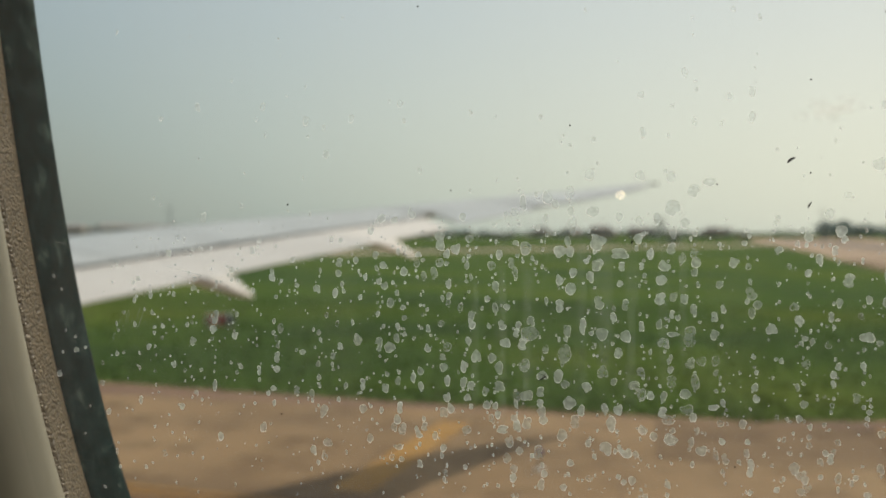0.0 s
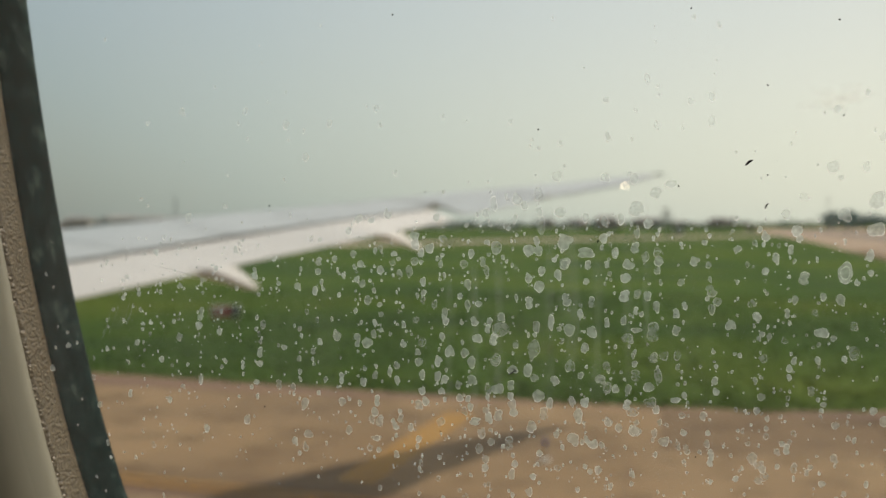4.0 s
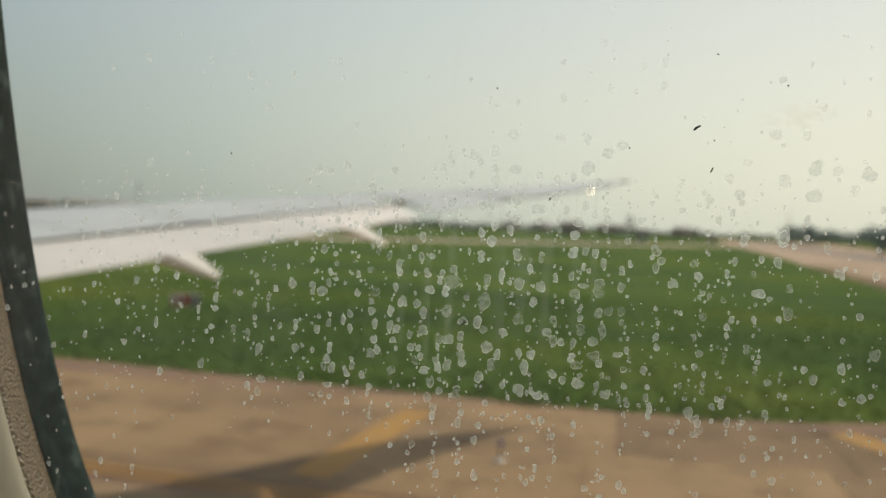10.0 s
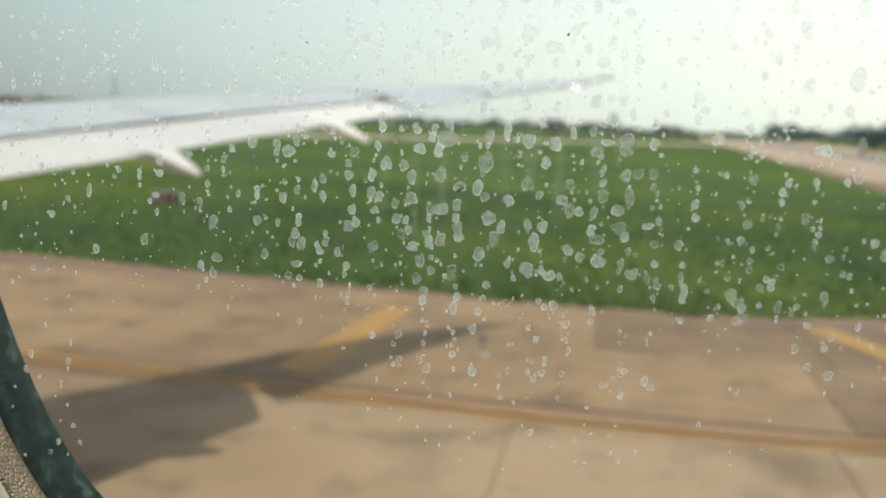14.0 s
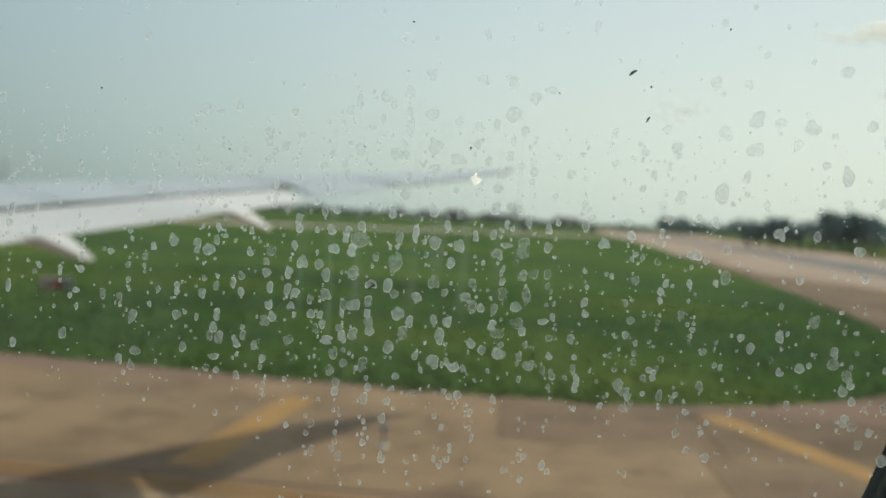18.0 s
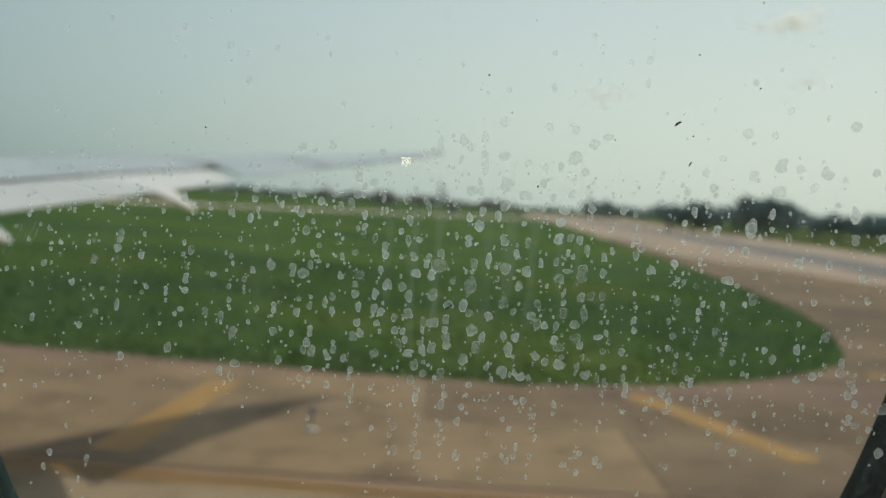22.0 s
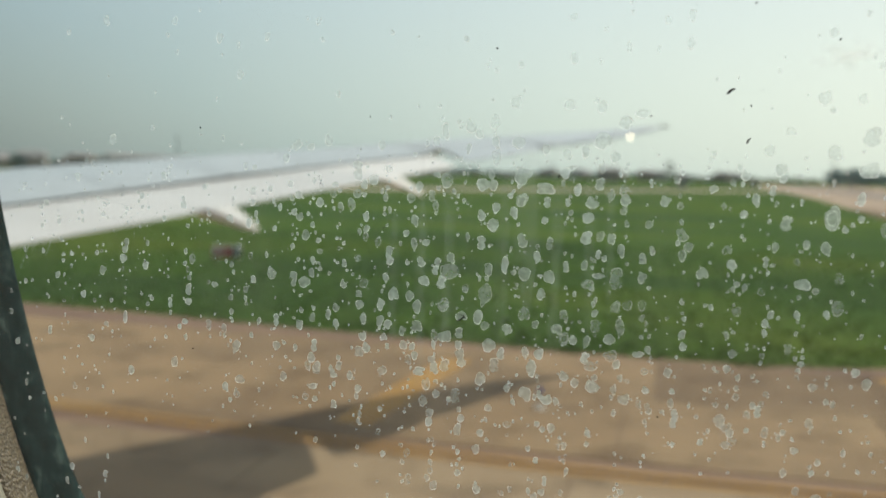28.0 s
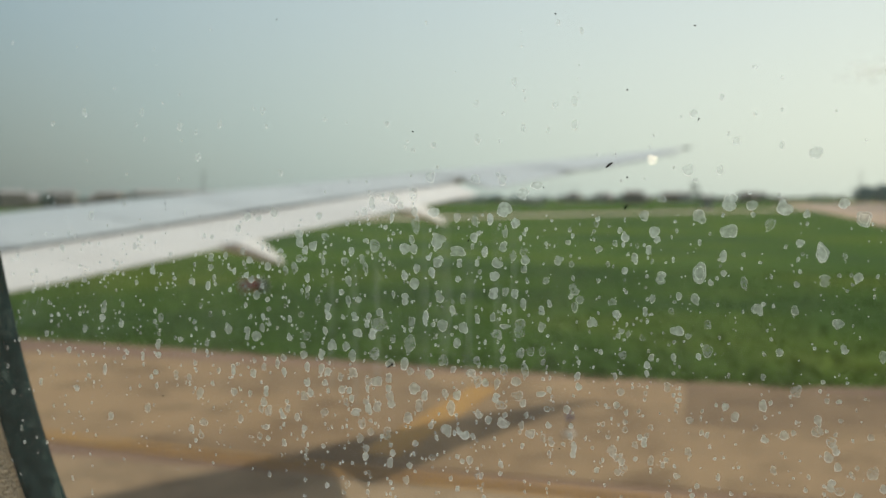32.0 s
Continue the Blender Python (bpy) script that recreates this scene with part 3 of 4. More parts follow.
def seam(name, a, b, w, steps=10):
    bm = bmesh.new()
    va, vb = [], []
    for k in range(steps + 1):
        t = k / steps
        p = upper(a[0] + (b[0] - a[0]) * t, a[1] + (b[1] - a[1]) * t)
        d = Vector((w, 0, 0)) if abs(b[0] - a[0]) > 1 else Vector((0, w, 0))
        va.append(bm.verts.new(p - d))
        vb.append(bm.verts.new(p + d + Vector((0, 0, 0.002))))
    for k in range(steps):
        bm.faces.new((va[k], va[k + 1], vb[k + 1], vb[k]))
    return part(name, bm, SEAM, wing)


seam("slat_seam", (8, 0.16), (21, 0.16), 0.02, 26)
seam("panel_seam", (8, 0.42), (21, 0.42), 0.012, 26)
for y in (9.5, 11.5, 13.2, 15.0, 16.6, 18.2, 19.8):
    seam("slat_joint", (y, 0.01), (y + 0.15, 0.16), 0.015, 4)
for y in (10.6, 14.4, 18.6):
    seam("panel_joint", (y, 0.18), (y + 0.2, 0.8), 0.01, 8)
for y in (22.5, 23.1, 23.7, 24.3, 24.9, 25.5, 26.1, 26.55):
    z, le, te, th, tilt = lerp(TIP, y)
    bm = bmesh.new()
    loft(bm, [[(te - 0.06, y - 0.02, z), (te - 0.06, y + 0.02, z), (te - 0.06, y, z + 0.035)], [(te + 0.26, y + 0.02, z - 0.02), (te + 0.26, y + 0.04, z - 0.02), (te + 0.26, y + 0.03, z - 0.005)]], caps=True)
    part("static_wick", bm, GREYMETAL, wing)

# glowing bead that stands in for a sun glint, and dark wick at the tip
bm = bmesh.new()
bmesh.ops.create_icosphere(bm, subdivisions=2, radius=0.036, matrix=Matrix.Translation((-0.99, 25.0, 6.53)))
glint_m = Nodes("glowing_tip_glint")
glint_m.b.inputs["Emission Color"].default_value = (1.0, 0.80, 0.55, 1)
glint_m.b.inputs["Emission Strength"].default_value = 7.0
part("tip_glint", bm, glint_m.m, wing, "small glowing bead for a warm sun glint near the wingtip")
bm = bmesh.new()
box(bm, -0.22, 27.1, 6.915, 0.04, 27.3, 6.965)
part("tip_cap", bm, GREYMETAL, wing, "dark grey wingtip end cap")

# ---------- window ----------
CX, CZ, HH = -0.0442, 5.62, 0.266


def half_width(d):
    """Half the window's width at a height d above or below its middle."""
    w = (8.2593 - (CZ - abs(d))) / 2.9051
    return 0.1961 * max(0.0, 1 - w ** 4.7632) ** (1 / 4.7632)


def outline(off, y, n=128):
    """The window's rounded outline, grown by off, at depth y."""
    pts = []
    for k in range(n):
        a = 2 * math.pi * (k + 0.5) / n
        d = HH * math.sin(a)
        pts.append(Vector((math.copysign(half_width(d), math.cos(a)), d)))
    out = []
    for k in range(n):
        t = pts[(k + 1) % n] - pts[k - 1]
        nrm = Vector((t.y, -t.x)).normalized()
        p = pts[k] + nrm * off
        out.append((CX + p.x, y, CZ + p.y))
    return out


def rect_ring(x0, z0, x1, z1, y_of, n=128):
    """Points of a rectangle seen from the window's centre, matched to outline()."""
    out = []
    for k in range(n):
        a = 2 * math.pi * (k + 0.5) / n
        c, s = math.cos(a), math.sin(a)
        m = max(abs(c), abs(s))
        x = CX + (x1 - CX) * c / m if c > 0 else CX + (CX - x0) * c / m
        z = CZ + (z1 - CZ) * s / m if s > 0 else CZ + (CZ - z0) * s / m
        out.append((x, y_of(z), z))
    return out


YC, ZC = -2.793, 5.1


def shell_y(r):
    return lambda z: YC + math.sqrt(r * r - (z - ZC) ** 2)


window = new("cabin_window")
tagged(window, "oval aircraft cabin window with a dirty, water-spotted pane", "window")
bm = bmesh.new()
loft(bm, [outline(0.013, 0.0460), outline(0.0035, 0.0405), outline(0.0006, 0.0390), outline(0.0, 0.0374), outline(0.0008, 0.0350), outline(0.0030, 0.0275), outline(0.0042, 0.0262), outline(0.0080, 0.0262)])
part("rubber_seal", bm, SEAL, window, "dark green-grey rubber seal, dusty", smooth=True)
bm = bmesh.new()
loft(bm, [outline(0.0060, 0.0268), outline(0.0038, 0.0264), outline(0.0032, 0.0235), outline(0.0026, 0.0200), outline(0.0018, 0.0165), outline(0.0009, 0.0143), outline(0.0030, 0.0130), outline(0.006, 0.0128)])
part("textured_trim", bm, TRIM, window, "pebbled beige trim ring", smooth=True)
bm = bmesh.new()
profile = curve_points([(0.0045, 0.0139), (0.0016, 0.0137), (0.0009, 0.0118), (0.0013, 0.0095), (0.0042, 0.0050), (0.0105, -0.0030), (0.021, -0.016), (0.035, -0.034), (0.050, -0.054), (0.065, -0.072), (0.076, -0.084), (0.085, -0.090)], 0.002)
loft(bm, [outline(q.x, q.y) for q in profile])
part("reveal_panel", bm, PANEL, window, "smooth pale plastic window reveal", smooth=True)
for name, y, off, m in (("inner_pane", 0.0, -0.002, GLASS_IN), ("outer_pane", 0.0415, 0.006, GLASS_OUT)):
    bm = bmesh.new()
    bm.faces.new([bm.verts.new(p) for p in outline(off, y)])
    p = part(name, bm, m, window, "thin pane with a film of dust" if y == 0 else "clear outer pane")
    p.visible_shadow = False
    if y == 0:
        pane = p

# large dried water spots on the inner pane, from its forward to its aft side: x, z from the pane's mark, half width, half height, in millimetres
SPOTS_FAR_FORWARD = [(-83.0, -10.2, 0.6, 1.3), (-81.5, -22.3, 0.7, 1.1), (-70.6, -19.6, 0.8, 1.3), (-67.1, -2.9, 0.7, 1.2), (-66.2, 3.8, 0.7, 1.2), (-58.1, -24.3, 0.7, 1.1), (-55.5, -14.8, 1.1, 1.4), (-55.4, -25.5, 0.7, 1.1), (-54.6, -22.3, 1.1, 1.0), (-52.7, 12.2, 0.7, 1.1), (-47.3, 1.6, 1.0, 1.3), (-46.1, -8.4, 0.7, 1.1), (-46.0, -14.1, 0.8, 1.1), (-44.3, -20.9, 0.7, 1.1), (-41.5, 29.4, 1.1, 1.1), (-40.7, -9.2, 0.8, 1.1), (-39.7, 0.1, 1.3, 1.2), (-39.5, 10.2, 0.8, 1.2), (-37.6, -22.4, 1.2, 0.6), (-37.3, -13.4, 0.7, 1.2), (-36.7, -18.3, 1.0, 1.3), (-34.1, -6.6, 0.6, 1.1), (-29.3, 17.2, 1.0, 1.3)]
SPOTS_FORWARD = [(-24.4, 22.4, 1.0, 1.2), (-22.8, 29.5, 0.7, 1.1), (-22.6, -7.2, 0.8, 1.2), (-22.5, -3.7, 0.8, 1.3), (-20.8, 6.2, 0.8, 1.3), (-20.8, 7.7, 0.7, 1.1), (-19.7, -1.5, 1.0, 1.4), (-15.5, 9.5, 0.8, 1.2), (-15.4, 14.2, 0.8, 1.2), (-14.6, -3.7, 0.9, 1.4), (-14.6, 21.2, 0.7, 1.1), (-14.5, -7.8, 1.2, 1.1), (-13.8, -17.2, 1.3, 0.8), (-13.2, 1.8, 1.2, 1.0), (-12.3, -19.8, 0.9, 1.3), (-11.1, 17.5, 0.8, 1.1), (-9.3, 32.6, 0.8, 1.7), (-9.0, -3.0, 1.3, 1.3), (-8.8, 22.6, 1.2, 1.6), (-8.5, -9.6, 1.4, 1.2), (-8.4, -15.6, 1.0, 1.2), (-7.9, 4.0, 1.9, 1.7), (-7.6, 6.7, 0.8, 1.1)]
SPOTS_MID_FORWARD = [(-4.4, 29.3, 0.6, 1.1), (-4.1, 33.5, 1.1, 1.4), (-2.3, 32.1, 0.8, 1.1), (-1.6, -5.1, 1.0, 1.5), (-1.4, 15.7, 0.8, 1.1), (-1.3, 10.3, 1.0, 1.1), (-1.3, 22.0, 1.2, 1.4), (-0.7, -18.0, 1.0, 1.4), (-0.2, -0.1, 1.5, 2.3), (0.3, 4.8, 0.8, 1.4), (0.8, -10.8, 1.3, 1.4), (0.8, 34.6, 1.0, 1.7), (1.4, 27.6, 1.0, 1.9), (2.0, -14.7, 1.0, 1.3), (3.3, -12.4, 0.8, 1.2), (3.7, 5.8, 0.7, 1.7), (4.5, -7.1, 1.2, 1.0), (5.0, 38.5, 1.1, 1.3), (5.7, 30.5, 1.2, 1.3), (6.7, 19.1, 1.2, 1.3), (6.7, 23.9, 1.6, 1.7), (7.0, 11.0, 1.0, 1.2), (7.7, 4.3, 1.2, 1.4)]
SPOTS_MIDDLE = [(7.9, -4.0, 1.0, 1.4), (8.3, -11.6, 0.9, 1.1), (8.6, -20.2, 1.3, 1.4), (9.7, -14.9, 1.0, 1.7), (11.3, 29.3, 0.8, 1.1), (11.4, 21.5, 1.9, 1.1), (12.6, 10.7, 0.7, 1.1), (12.7, 3.9, 1.1, 1.3), (12.9, -21.0, 1.2, 1.0), (15.4, 28.6, 1.0, 1.1), (15.6, 38.1, 1.2, 1.0), (16.1, -8.4, 1.0, 1.2), (19.0, 28.9, 0.7, 1.4), (19.6, 6.6, 0.6, 1.1), (19.8, 12.1, 1.1, 1.2), (20.0, 16.0, 1.1, 1.1), (20.5, 2.6, 1.2, 1.1), (20.6, -8.5, 0.8, 1.2), (20.6, 18.9, 1.2, 1.1), (21.5, -13.6, 1.2, 1.0), (21.9, 37.7, 1.0, 1.2), (22.0, -17.7, 1.4, 1.2), (22.2, -5.3, 1.1, 1.0)]
SPOTS_AFT = [(22.4, 4.6, 1.1, 0.6), (22.4, 31.0, 1.6, 1.7), (24.3, 20.7, 0.8, 1.3), (24.7, 12.1, 0.8, 1.1), (24.8, 28.0, 1.0, 1.1), (25.0, -7.9, 1.1, 1.1), (25.4, -11.2, 1.4, 1.0), (25.9, 4.4, 1.3, 1.9), (26.0, -1.4, 1.0, 1.1), (26.6, 34.6, 1.3, 1.2), (27.0, -5.2, 1.0, 1.7), (28.3, -19.7, 1.1, 1.1), (29.6, 36.5, 1.2, 1.0), (30.7, -10.5, 1.1, 0.6), (30.8, 4.7, 0.8, 1.1), (38.0, 13.4, 1.1, 1.1), (38.2, 9.4, 0.7, 1.2), (42.1, 6.0, 1.0, 1.1), (47.4, 8.1, 1.1, 1.0), (51.2, 20.5, 0.7, 1.2), (53.1, 29.8, 1.0, 1.1), (55.3, 26.3, 1.1, 1.2), (56.7, 33.4, 1.1, 0.7)]
SPOTS_FAR_AFT = [(56.8, 16.4, 1.1, 1.2), (60.3, 4.9, 1.5, 1.0), (62.2, 39.7, 1.2, 1.3), (63.9, 12.0, 1.1, 1.1), (64.6, 29.6, 1.4, 1.4), (64.8, 17.5, 1.5, 2.1), (66.6, 0.8, 1.0, 1.5), (70.7, 26.5, 1.7, 1.5), (70.8, 32.7, 1.5, 1.6), (75.2, 32.0, 1.1, 1.1), (76.6, 9.9, 1.1, 1.2), (78.9, 28.1, 1.2, 1.2), (81.6, 31.4, 1.5, 1.6), (84.0, 10.0, 0.7, 1.1), (87.5, 42.8, 1.4, 1.2), (89.1, 22.1, 1.2, 2.0), (89.7, 16.5, 1.2, 1.0), (92.4, 7.5, 1.0, 1.1), (93.2, 32.3, 1.0, 1.1), (96.1, 17.2, 1.0, 1.1), (96.9, 29.2, 1.5, 1.7)]
rnd = random.Random(7)


def spot_shape(seed):
    """Irregular unit outline of a dried drop: round, cornered, tailed, bean-shaped or of two drops run together."""
    r = random.Random(seed)
    kind = ("round", "cornered", "tailed", "bean", "round", "twin", "cornered", "round")[seed % 8]
    ph = [r.uniform(0, 6.28) for _ in range(6)]
    am = [r.uniform(0.02, 0.13), r.uniform(0.02, 0.10), r.uniform(0.01, 0.06), r.uniform(0.0, 0.04), r.uniform(0.0, 0.025), r.uniform(0.0, 0.02)]
    if kind == "cornered":
        am[1], am[2] = r.uniform(0.06, 0.15), r.uniform(0.05, 0.12)
    lobe = -1.57 + r.gauss(0, 0.45) + (3.14 if r.random() < 0.35 else 0)
    pts = []
    for k in range(32):
        a = 2 * math.pi * k / 32
        off = math.atan2(math.sin(a - lobe), math.cos(a - lobe))
        rad = 1 + sum(m * math.sin((j + 2) * a + p) for j, (m, p) in enumerate(zip(am, ph))) + r.uniform(-0.022, 0.022)
        if kind == "tailed":
            rad = rad * 0.88 + 0.62 * math.exp(-(off / 0.27) ** 2)
        if kind == "bean":
            rad = rad * 1.08 - 0.48 * math.exp(-(off / 0.5) ** 2)
        if kind == "twin":
            side = math.atan2(math.sin(a - lobe - 1.5708), math.cos(a - lobe - 1.5708))
            back = math.atan2(math.sin(a - lobe + 1.5708), math.cos(a - lobe + 1.5708))
            rad = rad * 1.1 - 0.45 * math.exp(-(side / 0.4) ** 2) - 0.4 * math.exp(-(back / 0.4) ** 2) + 0.22 * math.exp(-(off / 0.6) ** 2)
        pts.append((rad * math.cos(a), rad * math.sin(a)))
    return pts


SHAPES = [spot_shape(i) for i in range(40)]


def spot_faces(bm, shape, x, z, sx, sz, rim, y=-0.0012, inner=False):
    n = len(shape)
    k = max(0.35, 1 - rim / min(sx, sz))
    # the dried edge is thicker on one side
    lean = shape[0][0] * 9
    width = [(1 - k) * (0.85 + 0.6 * math.sin(6.283 * i / n + lean)) for i in range(n)]
    shares = [[1.0] * n, [1 - w for w in width]]
    if inner:
        # a second, fainter drying line inside the first
        shares += [[0.66 + 0.05 * math.sin(12.566 * i / n + lean) for i in range(n)], [0.60 + 0.05 * math.sin(12.566 * i / n + lean) for i in range(n)]]
    loops = [[bm.verts.new((x + sx * px * q, y - 0.00002 * min(m, 1), z + sz * pz * q)) for (px, pz), q in zip(shape, row)] for m, row in enumerate(shares)]
    for m in range(len(loops) - 1):
        for i in range(n):
            j = (i + 1) % n
            f = bm.faces.new((loops[m][i], loops[m][j], loops[m + 1][j], loops[m + 1][i]))
            f.material_index = 1 - m % 2
    bm.faces.new(loops[-1])


def spot_mesh(shape, sx, sz, inner):
    bm = bmesh.new()
    spot_faces(bm, shape, 0, 0, sx, sz, 0.000085, 0, inner)
    me = bpy.data.meshes.new("water_spot")
    bm.to_mesh(me)
    bm.free()
    me.materials.append(SPOT)
    me.materials.append(RIM)
    return me


spots = SPOTS_FAR_FORWARD + SPOTS_FORWARD + SPOTS_MID_FORWARD + SPOTS_MIDDLE + SPOTS_AFT + SPOTS_FAR_AFT
taken = [(s[0], s[1], max(s[2], s[3])) for s in spots]


def free(x, z, r):
    return all((x - a) ** 2 + (z - b) ** 2 > (r + c) ** 2 * 0.8 for a, b, c in taken)


def scatter(count, x0, x1, z0, z1, r0, r1, pitch):
    made = 0
    for _ in range(count * 12):
        if made >= count:
            break
        x = rnd.uniform(x0, x1)
        if pitch:
            x = round(x / pitch) * pitch + rnd.gauss(0, pitch * 0.16)
        z = rnd.uniform(z0, z1)
        r = r0 + (r1 - r0) * rnd.random() ** 2.2
        if free(x, z, r):
            taken.append((x, z, r))
            spots.append((x, z, r * rnd.uniform(0.75, 1.05), r * rnd.uniform(0.9, 1.35)))
            made += 1


n_parts = 300
scatter(60, -34, 30, -26, 32, 0.85, 1.15, 5.4)
scatter(400, -42, 62, -27, 30, 0.3, 0.95, 5.4)
scatter(200, -110, -34, -15, 26, 0.3, 0.85, 5.2)
scatter(26, -110, -34, -36, -15, 0.25, 0.55, 5.2)
scatter(180, 44, 135, -36, 26, 0.35, 1.15, 0)
scatter(75, -30, 36, -42, -26, 0.3, 0.95, 5.4)
scatter(45, -40, 115, -42, -26, 0.25, 0.85, 5.4)
scatter(35, -20, 30, -58, -42, 0.25, 0.7, 5.4)
scatter(35, -40, 115, -62, -42, 0.2, 0.6, 5.4)
scatter(720, -100, 105, -30, 30, 0.12, 0.36, 0)
scatter(150, -165, -85, -70, 26, 0.25, 0.8, 0)
scatter(90, -100, 115, 28, 60, 0.3, 0.95, 5.4)
scatter(40, -120, 110, 60, 110, 0.25, 0.6, 0)
meshes = {}
rest = bmesh.new()
for i, (x, z, a, b) in enumerate(spots):
    px, pz = -0.035 + x / 1000, 5.47 + z / 1000
    if abs(px - CX) > half_width(pz - CZ) - 0.018:
        continue
    if i < n_parts:
        k = (i * 7 % 40, round(a, 1), round(b, 1))
        if k not in meshes:
            meshes[k] = spot_mesh(SHAPES[k[0]], max(0.3, k[1]) / 1000, max(0.3, k[2]) / 1000, k[0] % 5 == 0 and min(a, b) > 0.8)
        ob = new("water_spot", meshes[k])
        ob.location = (px, -0.0008, pz)
        ob.parent = pane
    else:
        spot_faces(rest, SHAPES[i % 40], px, pz, a / 1000, b / 1000, 0.000075, -0.0008)
ob = part("fine_water_spots", rest, [SPOT, RIM], pane, "fine dried water spots")
tagged(ob, kind="stuff")

# faint run-down streaks and a patch of scratches
STREAK = spot_material("streak_film", 0.032, 0.2)
rs = random.Random(21)
for x, z, w, h in ((8.3, 12, 1.9, 22), (3.2, 8, 1.3, 26), (-8.6, 6, 1.2, 20), (-14.0, 2, 1.1, 22), (13.6, 4, 1.5, 20), (-20, 2, 1.0, 18), (20.5, 10, 1.2, 24), (24.5, 14, 0.9, 18)):
    bm = bmesh.new()
    for layer in range(2):
        wide, high = w * (1.3 - layer * 0.5), h * (1 - 0.15 * layer) * rs.uniform(0.7, 1.05)
        ph, shift = rs.uniform(0, 6), rs.uniform(-0.12, 0.12) * h
        left, right = [], []
        for k in range(17):
            u = k / 16
            taper = min(1, 4 * u, 4 * (1 - u)) ** 0.5
            drift = 0.25 * w * math.sin(2.1 * u + ph)
            half = wide * (0.55 + 0.45 * taper) * (0.75 + 0.25 * math.sin(7 * u + ph))
            pz = (high * (1 - 2 * u) + shift) / 1000
            left.append(bm.verts.new(((drift - half) / 1000, -0.00003 * layer, pz)))
            right.append(bm.verts.new(((drift + half) / 1000, -0.00003 * layer, pz)))
        for k in range(16):
            bm.faces.new((left[k], right[k], right[k + 1], left[k + 1]))
    ob = part("water_streak", bm, STREAK, pane, "faint vertical streak of dried water")
    ob.location = (-0.035 + x / 1000, -0.0003, 5.47 + z / 1000)
HAIR = spot_material("scratch_film", 0.42, 0.2)
for k in range(11):
    bm = bmesh.new()
    long, bow = rs.uniform(0.0018, 0.0040), rs.uniform(0.00005, 0.0002)
    edge = [[bm.verts.new((s * 0.000028 + bow * (1 - (j / 3 - 1) ** 2), 0, long * (j / 3 - 1))) for s in (-1, 1)] for j in range(7)]
    for j in range(6):
        bm.faces.new((edge[j][0], edge[j][1], edge[j + 1][1], edge[j + 1][0]))
    ob = part("scratch", bm, HAIR, pane, "fine pale scratch")
    ob.matrix_local = pose(-0.1407 + 0.00085 * (k - 5) + rs.uniform(-0.0003, 0.0003), -0.0006, 5.4742 + 0.0003 * (k - 5) + rs.uniform(-0.0008, 0.0008), 0, 20 + rs.uniform(-3, 3), 0)

# long shallow scratches near the seal
for x, z, half, turn in ((-0.1559, 5.4928, 0.00536, 102), (-0.1242, 5.4865, 0.00750, 103), (-0.1633, 5.4939, 0.00321, 113)):
    bm = bmesh.new()
    edge = [[bm.verts.new((s * 0.00004 + rs.uniform(-0.00005, 0.00005), 0, half * (j / 4 - 1))) for s in (-1, 1)] for j in range(9)]
    for j in range(8):
        bm.faces.new((edge[j][0], edge[j][1], edge[j + 1][1], edge[j + 1][0]))
    ob = part("scratch", bm, HAIR, pane, "long shallow pale scratch")
    ob.matrix_local = pose(x, -0.0006, z, 0, turn, 0)

# dark specks stuck to the pane
for x, z, a, b, rot in ((45.6, 40.8, 0.85, 0.28, 35), (49.2, 31.6, 0.6, 0.18, 60), (14, 24, 0.3, 0.2, 50)):
    bm = bmesh.new()
    spot_faces(bm, SHAPES[3], 0, 0, a / 1000, b / 1000, 0.0001, 0)
    ob = part("dark_speck", bm, SPECK, pane, "dark dirt speck")
    ob.matrix_local = pose(-0.035 + x / 1000, -0.001, 5.47 + z / 1000, 0, -rot, 0)
for k in range(26):
    bm = bmesh.new()
    size = rs.uniform(0.08, 0.2) / 1000
    spot_faces(bm, SHAPES[k % 24], 0, 0, size * rs.uniform(0.7, 1.6), size, 0.00005, 0)
    ob = part("dark_speck", bm, SPECK, pane)
    ob.matrix_local = pose(-0.035 + rs.uniform(-80, 105) / 1000, -0.001, 5.47 + rs.uniform(-25, 95) / 1000, 0, rs.uniform(0, 180), 0)
# hooked shred of dirt
bm = bmesh.new()
line = [(-0.9, -0.75), (-0.2, -0.45), (0.15, -0.1), (0.75, 0.15), (0.3, 0.4), (-0.35, 0.75)]
wide = (0.05, 0.17, 0.14, 0.2, 0.1, 0.04)
rows2 = []
for i, (px, pz) in enumerate(line):
    rows2.append([bm.verts.new(((px - wide[i] * 0.5) / 1000, 0, (pz + wide[i]) / 1000)), bm.verts.new(((px + wide[i] * 0.5) / 1000, -0.0001, (pz - wide[i]) / 1000))])
for i in range(5):
    bm.faces.new((rows2[i][0], rows2[i + 1][0], rows2[i + 1][1], rows2[i][1]))
ob = part("dark_shred", bm, SPECK, pane, "hooked dark shred of dirt")
ob.location = (-0.040, -0.001, 5.4646)

# ---------- fuselage and cabin ----------
X0, X1, PX0, PX1, PZ0, PZ1 = -15.0, 9.0, -0.34, 0.26, 5.24, 5.98


